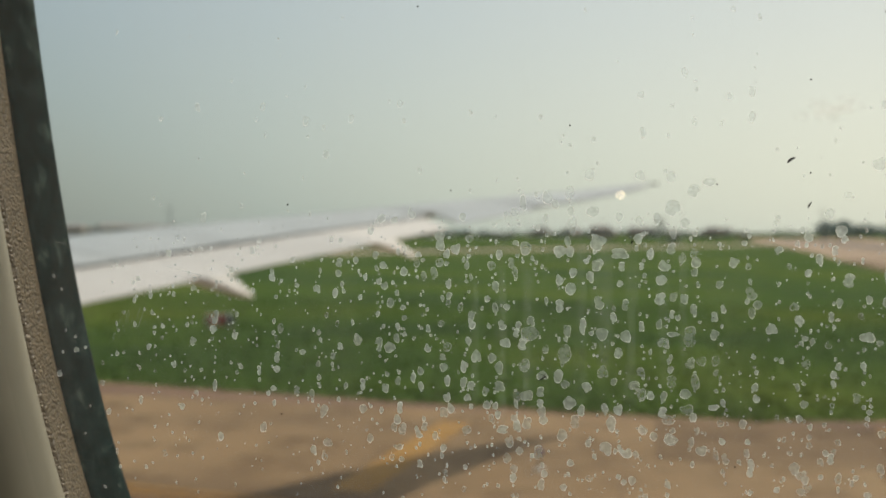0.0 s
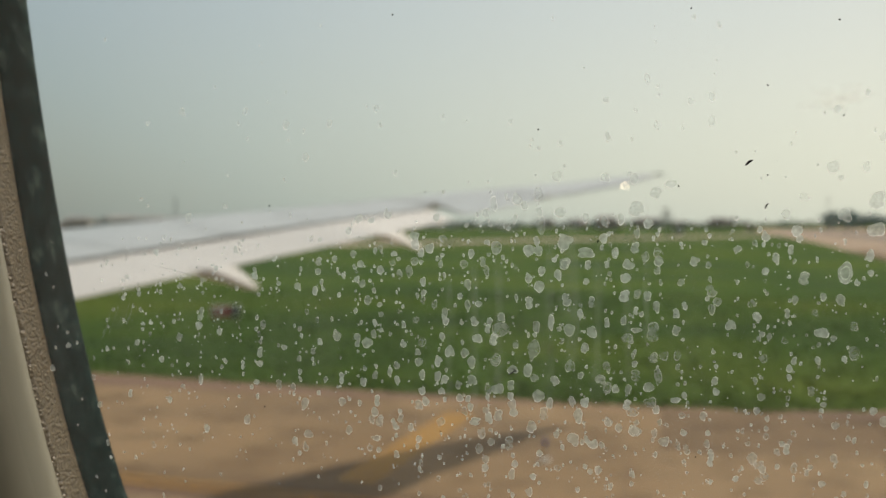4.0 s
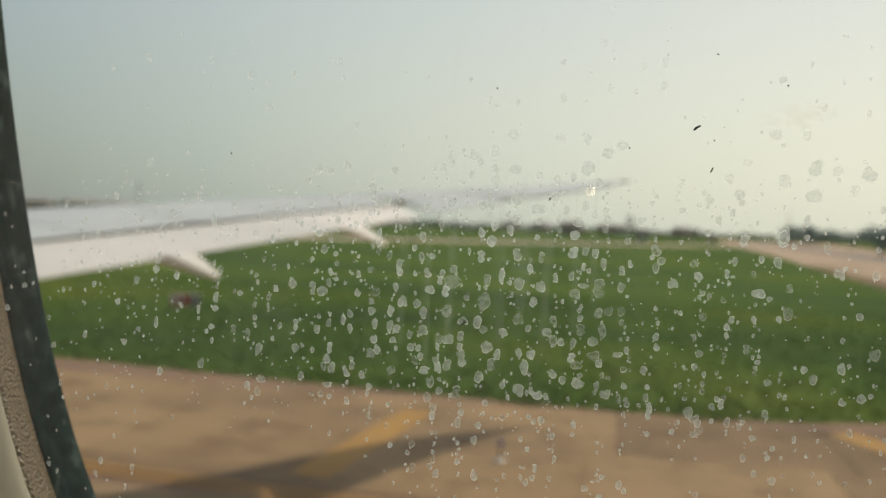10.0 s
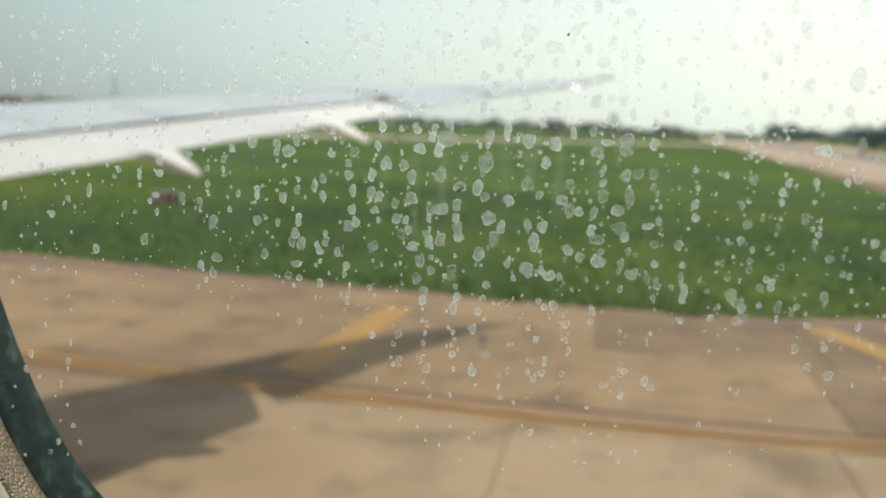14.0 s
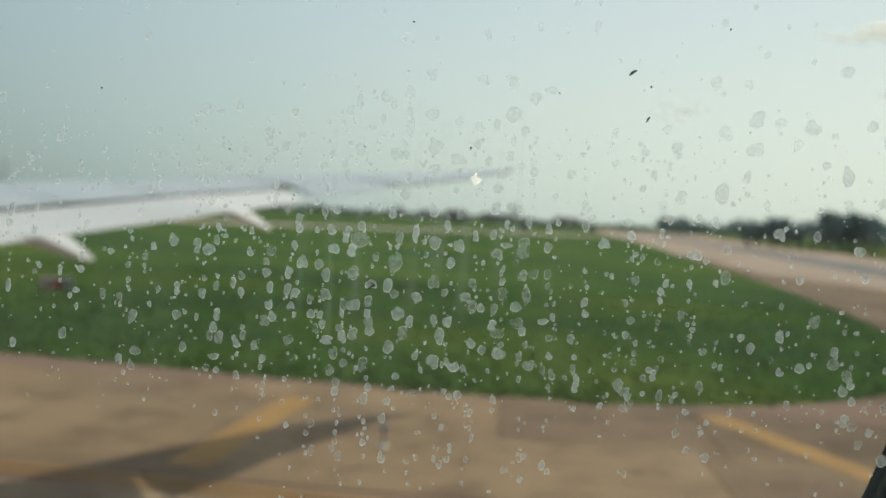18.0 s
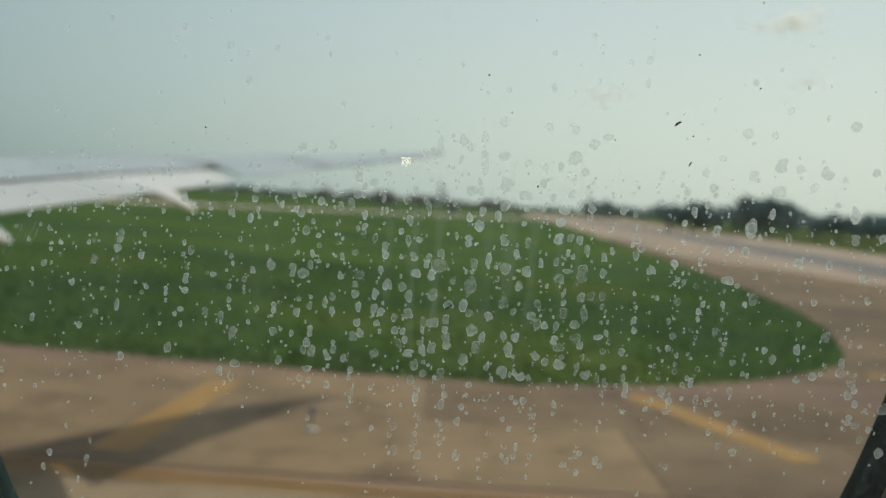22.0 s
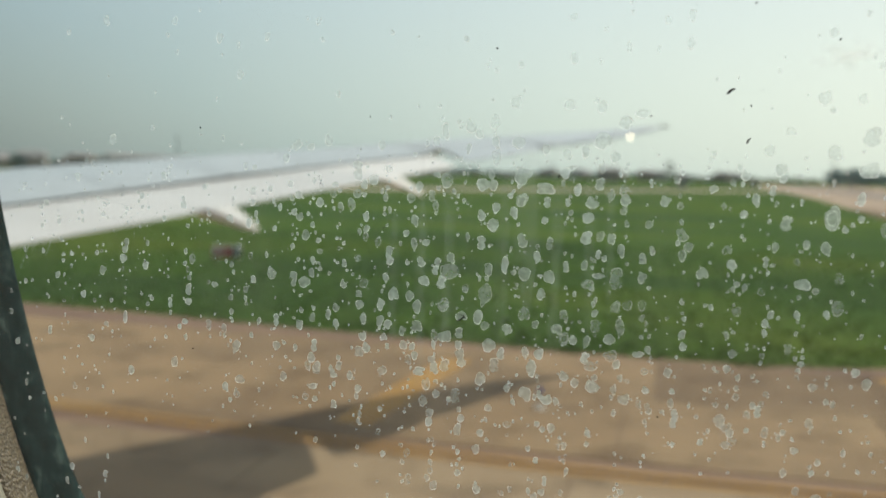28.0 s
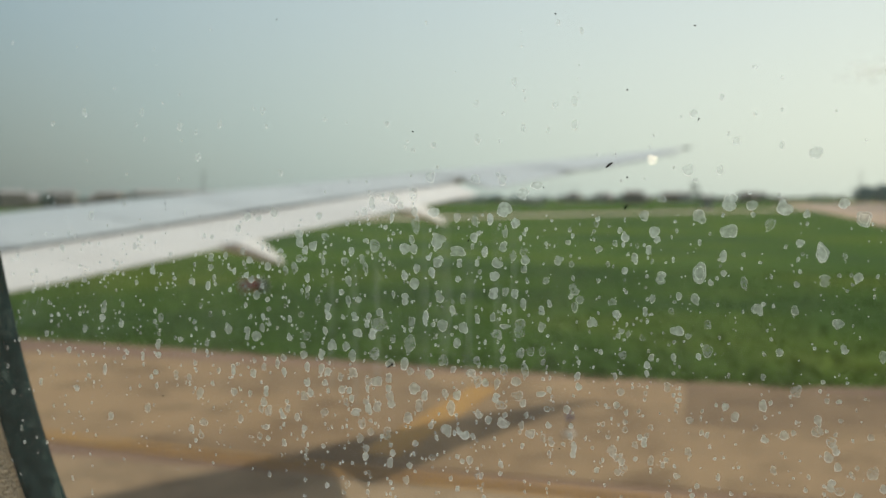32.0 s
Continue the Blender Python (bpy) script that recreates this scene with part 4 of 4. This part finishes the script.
def shell(name, r, material, label):
    """Fuselage tube with an opening round the window and a row of openings on the far side."""
    bm = bmesh.new()
    angs = [math.asin((PZ0 - ZC) / r), math.asin((PZ1 - ZC) / r)]
    cuts = sorted(set([angs[0], angs[1]] + [angs[1] + (2 * math.pi - angs[1] + angs[0]) * k / 40 for k in range(41)]))
    cuts = [angs[0], angs[1]] + [angs[1] + (2 * math.pi - (angs[1] - angs[0])) * k / 40 for k in range(1, 40)]
    xs = [X0] + [X0 + (PX0 - X0) * k / 24 for k in range(1, 24)] + [PX0, PX1] + [PX1 + (X1 - PX1) * k / 16 for k in range(1, 17)]
    grid = [[bm.verts.new((x, YC + r * math.cos(a), ZC + r * math.sin(a))) for a in cuts] for x in xs]
    n = len(cuts)
    for i in range(len(xs) - 1):
        for j in range(n):
            if xs[i] == PX0 and j == 0:
                continue
            if 17 <= j <= 18 and i % 2 == 0:
                continue
            jj = (j + 1) % n
            bm.faces.new((grid[i][j], grid[i][jj], grid[i + 1][jj], grid[i + 1][j]))
    return part(name, bm, material, aircraft, label, smooth=True)


shell("fuselage_skin", 2.9, SKIN, "smooth white fuselage skin")
shell("cabin_lining", 2.70, LINING, "pale cabin side lining")
bm = bmesh.new()
loft(bm, [outline(0.0125, 0.0462), outline(0.03, 0.054), rect_ring(PX0, PZ0, PX1, PZ1, shell_y(2.9))])
part("window_surround", bm, SKIN, aircraft, smooth=False)
bm = bmesh.new()
loft(bm, [outline(0.084, -0.0898), rect_ring(PX0, PZ0, PX1, PZ1, shell_y(2.70))])
part("side_panel", bm, PANEL, aircraft, smooth=False)
for x in (X0, X1):
    bm = bmesh.new()
    bm.faces.new([bm.verts.new((x, YC + 2.9 * math.cos(2 * math.pi * k / 40), ZC + 2.9 * math.sin(2 * math.pi * k / 40))) for k in range(40)])
    part("bulkhead", bm, LINING, aircraft)
bm = bmesh.new()
box(bm, X0, YC - 2.6, 4.38, X1, YC + 2.6, 4.42)
part("cabin_floor", bm, LINING, aircraft)

# ---------- things on the airfield ----------
RED = plain("sign_red", (0.42, 0.05, 0.035), 0.5)
BLACK = plain("sign_black", (0.02, 0.02, 0.02), 0.5)
OFFWHITE = plain("faded_white", (0.6, 0.58, 0.52), 0.6)
BLUE = plain("blue_lens", (0.03, 0.06, 0.25), 0.2)
STEM = plain("lamp_metal", (0.30, 0.24, 0.16), 0.5, 0.3)

sign = new("runway_sign")
tagged(sign, "red and black airfield direction sign on short legs in grass", "sign")
sign.matrix_world = pose(-23.6, 45.6, 0, 0, 0, 24)
bm = bmesh.new()
box(bm, -0.8, -0.12, 0.35, 0.8, 0.12, 1.0)
bmesh.ops.bevel(bm, geom=bm.edges[:], offset=0.03, segments=2, affect="EDGES")
part("housing", bm, OFFWHITE, sign)
plates = []
for name, x0, x1, m in (("red_panel", -0.76, 0.25, RED), ("black_panel", 0.27, 0.76, BLACK)):
    bm = bmesh.new()
    box(bm, x0, -0.135, 0.40, x1, -0.124, 0.95)
    plates.append(part(name, bm, m, sign))
for x in (-0.6, -0.25, 0.5):
    bm = bmesh.new()
    box(bm, x - 0.09, -0.145, 0.52, x + 0.09, -0.137, 0.84)
    part("legend_bar", bm, OFFWHITE, plates[0] if x < 0.25 else plates[1], "pale bar of lettering")
for x in (-0.55, 0.55):
    bm = bmesh.new()
    box(bm, x - 0.05, -0.05, 0.0, x + 0.05, 0.05, 0.36)
    part("leg", bm, STEM, sign)


def edge_light():
    lamp = new("taxiway_edge_light")
    tagged(lamp, "small blue taxiway edge light on a thin stake", "edge light", "edge lights")
    bm = bmesh.new()
    bmesh.ops.create_cone(bm, segments=12, radius1=0.14, radius2=0.10, depth=0.05, cap_ends=True, matrix=Matrix.Translation((0, 0, 0.025)))
    part("base", bm, OFFWHITE, lamp)
    bm = bmesh.new()
    bmesh.ops.create_cone(bm, segments=10, radius1=0.03, radius2=0.03, depth=0.32, cap_ends=True, matrix=Matrix.Translation((0, 0, 0.2)))
    part("stem", bm, STEM, lamp)
    bm = bmesh.new()
    bmesh.ops.create_cone(bm, segments=12, radius1=0.065, radius2=0.045, depth=0.14, cap_ends=True, matrix=Matrix.Translation((0, 0, 0.43)))
    part("lens", bm, BLUE, lamp)
    return lamp


first = edge_light()
first.matrix_world = pose(-2.6, 20.3, 0.06)
for x, y in ((-17.6, 20.3), (-32.6, 20.3), (12.4, 24.0)):
    copy_thing(first, pose(x, y, 0.06))

# ---------- trees ----------
BARK = plain("bark", (0.10, 0.075, 0.05), 0.9, vary=0.3, scale=3, bump=0.5)


def leaf_material(name, c):
    n = Nodes(name, 0.8, spec=0.2)
    g = n.node("ShaderNodeNewGeometry")
    lo, hi = tuple(v * 0.55 for v in c), tuple(v * 1.35 for v in c)
    tone = n.ramp(g.outputs["Random Per Island"], [(0.0, lo), (1.0, hi)])
    n.color(tone)
    # sun through the leaves
    tl = n.node("ShaderNodeBsdfTranslucent")
    n.link(tone, tl.inputs[0])
    mx = n.node("ShaderNodeMixShader", Fac=0.45)
    n.link(n.b.outputs[0], mx.inputs[1])
    n.link(tl.outputs[0], mx.inputs[2])
    n.link(mx.outputs[0], n.out.inputs["Surface"])
    return n.m


# leaf colours paled, the trees' also blued: distance haze put into the colour
LEAF = leaf_material("haze_paled_leaves", (0.13, 0.215, 0.205))
WOODS = leaf_material("hazy_leaves", (0.11, 0.14, 0.11))


def tree(seed, height, spread, leaves=520):
    """A broad crown of leaf clumps on a forked trunk."""
    r = random.Random(seed)
    t = new("tree")
    tagged(t, "dense dark green broad-crowned tree at the airfield edge", "tree", "trees beyond the field")
    bm = bmesh.new()
    th = height * 0.38
    rings = [[(0.35 * (1 - 0.5 * k / 4) * math.cos(a) + 0.12 * k * math.sin(seed), 0.35 * (1 - 0.5 * k / 4) * math.sin(a), th * k / 4) for a in (2 * math.pi * j / 8 for j in range(8))] for k in range(5)]
    loft(bm, rings, caps=True)
    blobs = []
    for k in range(9):
        a = r.uniform(0, 6.28)
        d = spread * r.uniform(0.15, 0.72)
        blobs.append((d * math.cos(a), d * math.sin(a), height * r.uniform(0.28, 0.80), spread * r.uniform(0.30, 0.48)))
        p, q = Vector((0.12 * 4 * math.sin(seed), 0, th * 0.95)), Vector(blobs[-1][:3])
        side = Vector((0.10, 0.05, 0))
        loft(bm, [[p + side, p - side, p + Vector((0, 0.12, 0))], [q + side * 0.3, q - side * 0.3, q + Vector((0, 0.03, 0))]])
    part("trunk", bm, BARK, t)
    bm = bmesh.new()
    for k in range(leaves):
        bx, by, bz, br = r.choice(blobs)
        v = Vector((r.gauss(0, 1), r.gauss(0, 1), r.gauss(0, 1))).normalized() * br * r.uniform(0.55, 1.06)
        p = Vector((bx, by, bz)) + Vector((v.x, v.y, v.z * 0.8))
        s = r.uniform(0.35, 0.8) * height / 12
        u = Vector((r.gauss(0, 1), r.gauss(0, 1), r.gauss(0, 1))).normalized()
        w = u.orthogonal().normalized()
        vs = [bm.verts.new(p + u * s * a + w * s * b) for a, b in ((-1, -0.2), (0, -0.7), (1, 0.1), (0.2, 0.8))]
        bm.faces.new(vs)
    part("crown", bm, LEAF, t)
    return t


def polar(bearing, dist):
    """Plan point at a bearing in degrees aft of straight outboard."""
    a = radians(bearing)
    return dist * math.sin(a), dist * math.cos(a)


kinds = [tree(1, 13.5, 7.8), tree(2, 12.0, 7.2), tree(3, 16.0, 7.8), tree(4, 10.8, 6.8)]
rt = random.Random(5)
for k, b in zip(kinds, (16.0, 14.6, 20.2, 24.0)):
    x, y = polar(b, 350)
    k.matrix_world = pose(x, y, 0, 0, 0, rt.uniform(0, 360))
b = 9.5
while b < 34:
    gap = 13.2 < b < 14.2 or 21.4 < b < 22.2
    if not gap:
        x, y = polar(b, rt.uniform(345, 400) if b > 13.5 else rt.uniform(520, 620))
        kk = kinds[2] if 19 < b < 21.4 else kinds[rt.choice((0, 1, 3, 3))]
        copy_thing(kk, pose(x, y, 0, 0, 0, rt.uniform(0, 360)))
    b += rt.uniform(0.55, 0.95)

# ---------- town beyond the field ----------
HOUSE_COLOURS = [(0.50, 0.48, 0.43), (0.42, 0.34, 0.28), (0.54, 0.52, 0.48), (0.38, 0.31, 0.26), (0.36, 0.35, 0.33)]
WALLS = [plain("plaster_%d" % i, c, 0.85, vary=0.15, scale=0.6) for i, c in enumerate(HOUSE_COLOURS)]
ROOFS = [plain("roof_tin", (0.32, 0.30, 0.28), 0.6, vary=0.2), plain("roof_red", (0.30, 0.13, 0.08), 0.8, vary=0.2), plain("roof_pale", (0.5, 0.45, 0.4), 0.8)]
HOLE = plain("dark_window", (0.03, 0.03, 0.035), 0.25)


def house(seed):
    """A low house with parapet or pitched roof and two rows of windows."""
    r = random.Random(seed)
    w, d, st = r.uniform(9, 19), r.uniform(8, 12), r.choice((1, 2, 2, 3))
    h = 3.1 * st
    colour = ("cream", "reddish", "pale", "brown", "grey")[seed % 5]
    t = new("house")
    tagged(t, "%s plastered %s-storey town house beyond the airfield" % (colour, ("one", "two", "three")[st - 1]), "house", "town houses")
    bm = bmesh.new()
    box(bm, -w / 2, -d / 2, 0, w / 2, d / 2, h)
    part("wall", bm, WALLS[seed % 5], t)
    bm = bmesh.new()
    if seed % 3:
        box(bm, -w / 2 - 0.4, -d / 2 - 0.4, h, w / 2 + 0.4, d / 2 + 0.4, h + 0.35)
    else:
        v = [bm.verts.new(p) for p in ((-w / 2 - 0.5, -d / 2 - 0.5, h), (w / 2 + 0.5, -d / 2 - 0.5, h), (w / 2 + 0.5, d / 2 + 0.5, h), (-w / 2 - 0.5, d / 2 + 0.5, h), (-w / 2 + 1.5, 0, h + 2.4), (w / 2 - 1.5, 0, h + 2.4))]
        for f in ((0, 1, 5, 4), (1, 2, 5), (2, 3, 4, 5), (3, 0, 4), (3, 2, 1, 0)):
            bm.faces.new([v[i] for i in f])
    part("roof", bm, ROOFS[seed % 3], t)
    n = max(2, int(w / 4))
    for s in range(st):
        for k in range(n):
            x = -w / 2 + w * (k + 0.5) / n
            bm = bmesh.new()
            box(bm, x - 0.65, -d / 2 - 0.03, s * 3.1 + 0.9, x + 0.65, -d / 2 + 0.2, s * 3.1 + 2.3)
            part("window", bm, HOLE, t)
    return t


rh = random.Random(11)
houses = [house(i) for i in range(7)]
for i, h in enumerate(houses):
    bearing = -40 + i * 6.1
    x, y = polar(bearing, 760)
    h.matrix_world = pose(x, y, 0, 0, 0, -bearing)
for i in range(66):
    bearing = -43 + i * 0.74 + rh.uniform(-0.4, 0.4)
    dist = rh.uniform(620, 740) if bearing < -22 else rh.uniform(950, 1200)
    x, y = polar(bearing, dist)
    copy_thing(houses[rh.randrange(7)], pose(x, y, 0, 0, 0, -bearing + rh.uniform(-25, 25)))
town_trees = [tree(21, 9, 5.5, 240), tree(22, 7.5, 4.5, 200), tree(23, 11, 5.0, 240)]
for i, t in enumerate(town_trees):
    t["label"] = "dark green tree among the town houses"
    t["group"] = "town trees"
    x, y = polar(-30 + i * 9, 740)
    t.matrix_world = pose(x, y, 0, 0, 0, 40 * i)
for i in range(115):
    bearing = rh.uniform(-44, 7) if i < 45 else rh.uniform(-44, -18)
    dist = rh.uniform(600, 800) if bearing < -22 else rh.uniform(930, 1250)
    x, y = polar(bearing, dist)
    copy_thing(town_trees[rh.randrange(3)], pose(x, y, 0, 0, 0, rh.uniform(0, 360)))


# low woods along the horizon
rw = random.Random(9)
bm = bmesh.new()
for k in range(3200):
    bearing = rw.uniform(-50, 48)
    x, y = polar(bearing, rw.uniform(1700, 2100))
    top = 5.8 + 2.0 * math.sin(bearing * 1.9) + 1.5 * math.sin(bearing * 5.3)
    z = top * rw.random() ** 0.6
    s = rw.uniform(1.6, 3.4)
    u = Vector((rw.gauss(0, 1), rw.gauss(0, 0.4), rw.gauss(0, 1))).normalized()
    w = u.orthogonal().normalized()
    bm.faces.new([bm.verts.new(Vector((x, y, max(z, 0.3))) + u * s * a + w * s * b) for a, b in ((-1.6, -0.3), (0, -0.9), (1.6, 0.2), (0.2, 0.9))])
tagged(part("far_woods", bm, WOODS), "low distant line of trees along the horizon", "woods", kind="stuff")


def mast(bearing, dist, h, w):
    """A slim lattice mast."""
    x, y = polar(bearing, dist)
    t = new("radio_mast")
    tagged(t, "tall thin grey lattice radio mast above the town", "mast")
    t.matrix_world = pose(x, y, 0)
    for sx, sy in ((-1, -1), (1, -1), (1, 1), (-1, 1)):
        bm = bmesh.new()
        b, a, q = w, w * 0.25, 0.12
        loft(bm, [[(sx * b - q, sy * b, 0), (sx * b + q, sy * b, 0), (sx * b, sy * b + q, 0)], [(sx * a - q, sy * a, h), (sx * a + q, sy * a, h), (sx * a, sy * a + q, h)]], caps=True)
        part("leg", bm, GREYMETAL, t)
    for k in range(8):
        z, z2 = h * k / 8, h * (k + 1) / 8
        e, e2 = w * (1 - 0.75 * k / 8), w * (1 - 0.75 * (k + 1) / 8)
        bm = bmesh.new()
        sg = 1 if k % 2 else -1
        loft(bm, [[(-e * sg, -e, z), (-e * sg, -e - 0.15, z), (-e * sg, -e, z + 0.25)], [(e2 * sg, -e2, z2), (e2 * sg, -e2 - 0.15, z2), (e2 * sg, -e2, z2 + 0.25)]], caps=True)
        part("brace", bm, GREYMETAL, t)
    return t


mast(-30.2, 700, 27, 1.3)
for bb in (-8.6, -7.9, -7.2, -6.9):
    mast(bb, 1100, 21, 0.9)
mast(9.5, 900, 30, 1.2)

# ---------- small things beyond the field ----------
DARKSTEEL = plain("dark_steel", (0.10, 0.10, 0.10), 0.6, 0.3)
PALEWALL = plain("whitewashed_wall", (0.58, 0.55, 0.49), 0.85, vary=0.15, scale=0.8)


def tube(bm, a, b, r0, r1, n=10):
    """A tapered round bar from a to b."""
    a, b = Vector(a), Vector(b)
    w = (b - a).normalized()
    u = w.orthogonal().normalized()
    v = w.cross(u)
    loft(bm, [[p + (u * math.cos(2 * math.pi * k / n) + v * math.sin(2 * math.pi * k / n)) * r for k in range(n)] for p, r in ((a, r0), (b, r1))], caps=True)


# twin-column tower with a sloping boom at its foot
x, y = polar(0.2, 840)
tower = new("twin_tower")
tagged(tower, "pale concrete twin-column tower above the town roofs", "tower")
tower.matrix_world = pose(x, y, 0)
for sx in (-1.5, 1.5):
    bm = bmesh.new()
    tube(bm, (sx, 0, 0), (sx, 0, 19.5), 0.85, 0.75)
    part("column", bm, PALEWALL, tower)
for z in (7.0, 12.5, 17.0):
    bm = bmesh.new()
    box(bm, -2.6, -1.0, z, 2.6, 1.0, z + 0.7)
    part("platform", bm, DARKSTEEL, tower)
bm = bmesh.new()
tube(bm, (3.5, 0, 14.5), (12.0, 0, 0.4), 0.55, 0.55, 6)
part("boom", bm, DARKSTEEL, tower, "dark sloping boom")
bm = bmesh.new()
tube(bm, (3.6, 0, 0), (3.6, 0, 14.4), 0.35, 0.3, 6)
part("boom_post", bm, DARKSTEEL, tower)

# whitewashed hut beside the runway
x, y = polar(1.0, 470)
hut = new("airfield_hut")
tagged(hut, "small whitewashed hut with a flat roof beside the runway", "hut")
hut.matrix_world = pose(x, y, 0, 0, 0, -8)
bm = bmesh.new()
box(bm, -2.2, -1.6, 0, 2.2, 1.6, 2.9)
part("wall", bm, PALEWALL, hut)
bm = bmesh.new()
box(bm, -2.5, -1.9, 2.9, 2.5, 1.9, 3.15)
part("roof", bm, DARKSTEEL, hut)
bm = bmesh.new()
box(bm, -0.5, -1.66, 0.05, 0.5, -1.5, 2.1)
part("door", bm, DARKSTEEL, hut)
bm = bmesh.new()
box(bm, 1.0, -1.66, 1.1, 1.8, -1.5, 2.0)
part("window", bm, HOLE, hut)

# thin marker post and low marker board by the runway
x, y = polar(0.4, 275)
post = new("marker_post")
tagged(post, "thin dark marker post beside the runway", "post")
post.matrix_world = pose(x, y, 0)
bm = bmesh.new()
tube(bm, (0, 0, 0), (0, 0, 3.9), 0.11, 0.08, 8)
part("pole", bm, DARKSTEEL, post)
bm = bmesh.new()
box(bm, -0.3, -0.3, 0, 0.3, 0.3, 0.14)
part("base", bm, PALEWALL, post)
x, y = polar(-13.3, 226)
board = new("marker_board")
tagged(board, "low pale marker board standing in grass by the runway", "marker")
board.matrix_world = pose(x, y, 0, 0, 0, 12)
bm = bmesh.new()
box(bm, -0.55, -0.06, 0.25, 0.55, 0.06, 1.0)
part("panel", bm, PALEWALL, board)
for sx in (-0.4, 0.4):
    bm = bmesh.new()
    box(bm, sx - 0.04, -0.04, 0, sx + 0.04, 0.04, 0.25)
    part("leg", bm, DARKSTEEL, board)

# dark van parked at the far side of the field
x, y = polar(5.3, 590)
van = new("parked_van")
tagged(van, "small dark blue van parked on far grass", "van")
van.matrix_world = pose(x, y, 0, 0, 0, -6)
bm = bmesh.new()
box(bm, -2.1, -0.85, 0.45, 1.1, 0.85, 2.0)
box(bm, 1.1, -0.85, 0.45, 2.1, 0.85, 1.2)
part("body", bm, plain("dark_blue_paint", (0.03, 0.05, 0.09), 0.4), van)
bm = bmesh.new()
box(bm, 0.0, -0.88, 1.3, 0.9, -0.8, 1.8)
part("window", bm, HOLE, van)
for sx in (-1.3, 1.3):
    for sy in (-0.85, 0.7):
        bm = bmesh.new()
        tube(bm, (sx, sy, 0.33), (sx, sy + 0.15, 0.33), 0.33, 0.33, 14)
        part("wheel", bm, DARKSTEEL, van)

# ---------- small fair-weather clouds ----------
def cloud(bearing, elev, w, h, seed, cover):
    """A thin puff of many small half-clear flakes, far away."""
    r = random.Random(seed)
    n = Nodes("cloud_vapour")
    tr = n.node("ShaderNodeBsdfTransparent")
    tl = n.node("ShaderNodeBsdfTranslucent")
    tl.inputs[0].default_value = (0.98, 0.95, 0.92, 1)
    mx = n.node("ShaderNodeMixShader", Fac=cover)
    n.link(tr.outputs[0], mx.inputs[1])
    n.link(tl.outputs[0], mx.inputs[2])
    n.link(mx.outputs[0], n.out.inputs["Surface"])
    x, y = polar(bearing, 2600)
    c = Vector((x, y, 5.5 + 2600 * math.tan(radians(elev))))
    side = Vector((math.cos(radians(bearing)), -math.sin(radians(bearing)), 0))
    bm = bmesh.new()
    for k in range(70):
        u, v = r.gauss(0, 0.33), r.gauss(0, 0.33)
        p = c + side * (u * w) + Vector((0, 0, v * h + 0.25 * h * math.sin(3 * u))) + Vector((x, y, 0)).normalized() * k * 1.5
        s = r.uniform(0.06, 0.16) * w
        bm.faces.new([bm.verts.new(p + side * (s * math.cos(a)) + Vector((0, 0, s * 0.5 * math.sin(a)))) for a in (2 * math.pi * j / 10 for j in range(10))])
    ob = part("cloud", bm, n.m)
    return tagged(ob, "small faint white cloud in hazy sky", "cloud", kind="stuff")


cloud(20.6, 11.9, 130, 34, 1, 0.48)
cloud(10.0, 7.2, 90, 40, 2, 0.2)
cloud(21.8, 8.4, 60, 22, 3, 0.16)

# ---------- grass blades ----------
rg = np.random.default_rng(3)
n = 22000
gx = rg.uniform(-48, 34, n)
gy = 26.9 + rg.random(n) ** 2.0 * 45
EX = np.array([p.x for p in EDGE])
EY = np.array([p.y for p in EDGE])
order = np.argsort(EX)
edge_y = np.interp(gx, EX[order], EY[order])
keep = gy > edge_y - 0.15 + 0.35 * np.sin(gx * 1.7) * np.sin(gx * 0.61)
gx, gy = gx[keep], gy[keep]
verts, faces = [], []
for x, y in zip(gx, gy):
    for _ in range(3):
        a, hgt, lean = rg.uniform(0, 6.28), rg.uniform(0.07, 0.2), rg.uniform(-0.07, 0.07)
        ox, oy = rg.uniform(-0.12, 0.12, 2)
        dx, dy = 0.03 * math.cos(a), 0.03 * math.sin(a)
        i = len(verts)
        verts += [(x + ox - dx, y + oy - dy, -0.01), (x + ox + dx, y + oy + dy, -0.01), (x + ox + lean, y + oy + lean, hgt)]
        faces.append((i, i + 1, i + 2))
me = bpy.data.meshes.new("grass")
me.from_pydata(verts, [], faces)
me.materials.append(BLADES)
tagged(new("grass", me), "short tufted green grass along the pavement edge", "grass", kind="stuff")

# ---------- concrete slabs of the pavement ----------
for row, (y0, y1) in enumerate(((-0.5, 5.4), (5.4, 11.0), (11.0, 15.95), (16.95, 21.9), (21.9, 26.7))):
    w, d = 5.6, (y1 - y0)
    kinds = []
    for m in (CONCRETE if row < 3 else SHOULDER, PATCHED):
        bm = bmesh.new()
        box(bm, -w / 2 + 0.012, -d / 2 + 0.012, -0.03, w / 2 - 0.012, d / 2 - 0.012, 0.028)
        bmesh.ops.bevel(bm, geom=[e for e in bm.edges if e.verts[0].co.z > 0 and e.verts[1].co.z > 0], offset=0.008, segments=1, affect="EDGES")
        me = bpy.data.meshes.new("concrete_slab")
        bm.to_mesh(me)
        bm.free()
        me.materials.append(m)
        kinds.append(me)
    for k in range(-8, 6 if row < 4 else 3):
        # the slabs near the grass corner are browner
        ob = new("concrete_slab", kinds[1 if row == 3 and k >= 1 or row == 4 and k >= 0 else 0])
        ob.location = (k * w + 0.7 * row, (y0 + y1) / 2, 0.03)
        ob.parent = taxiway
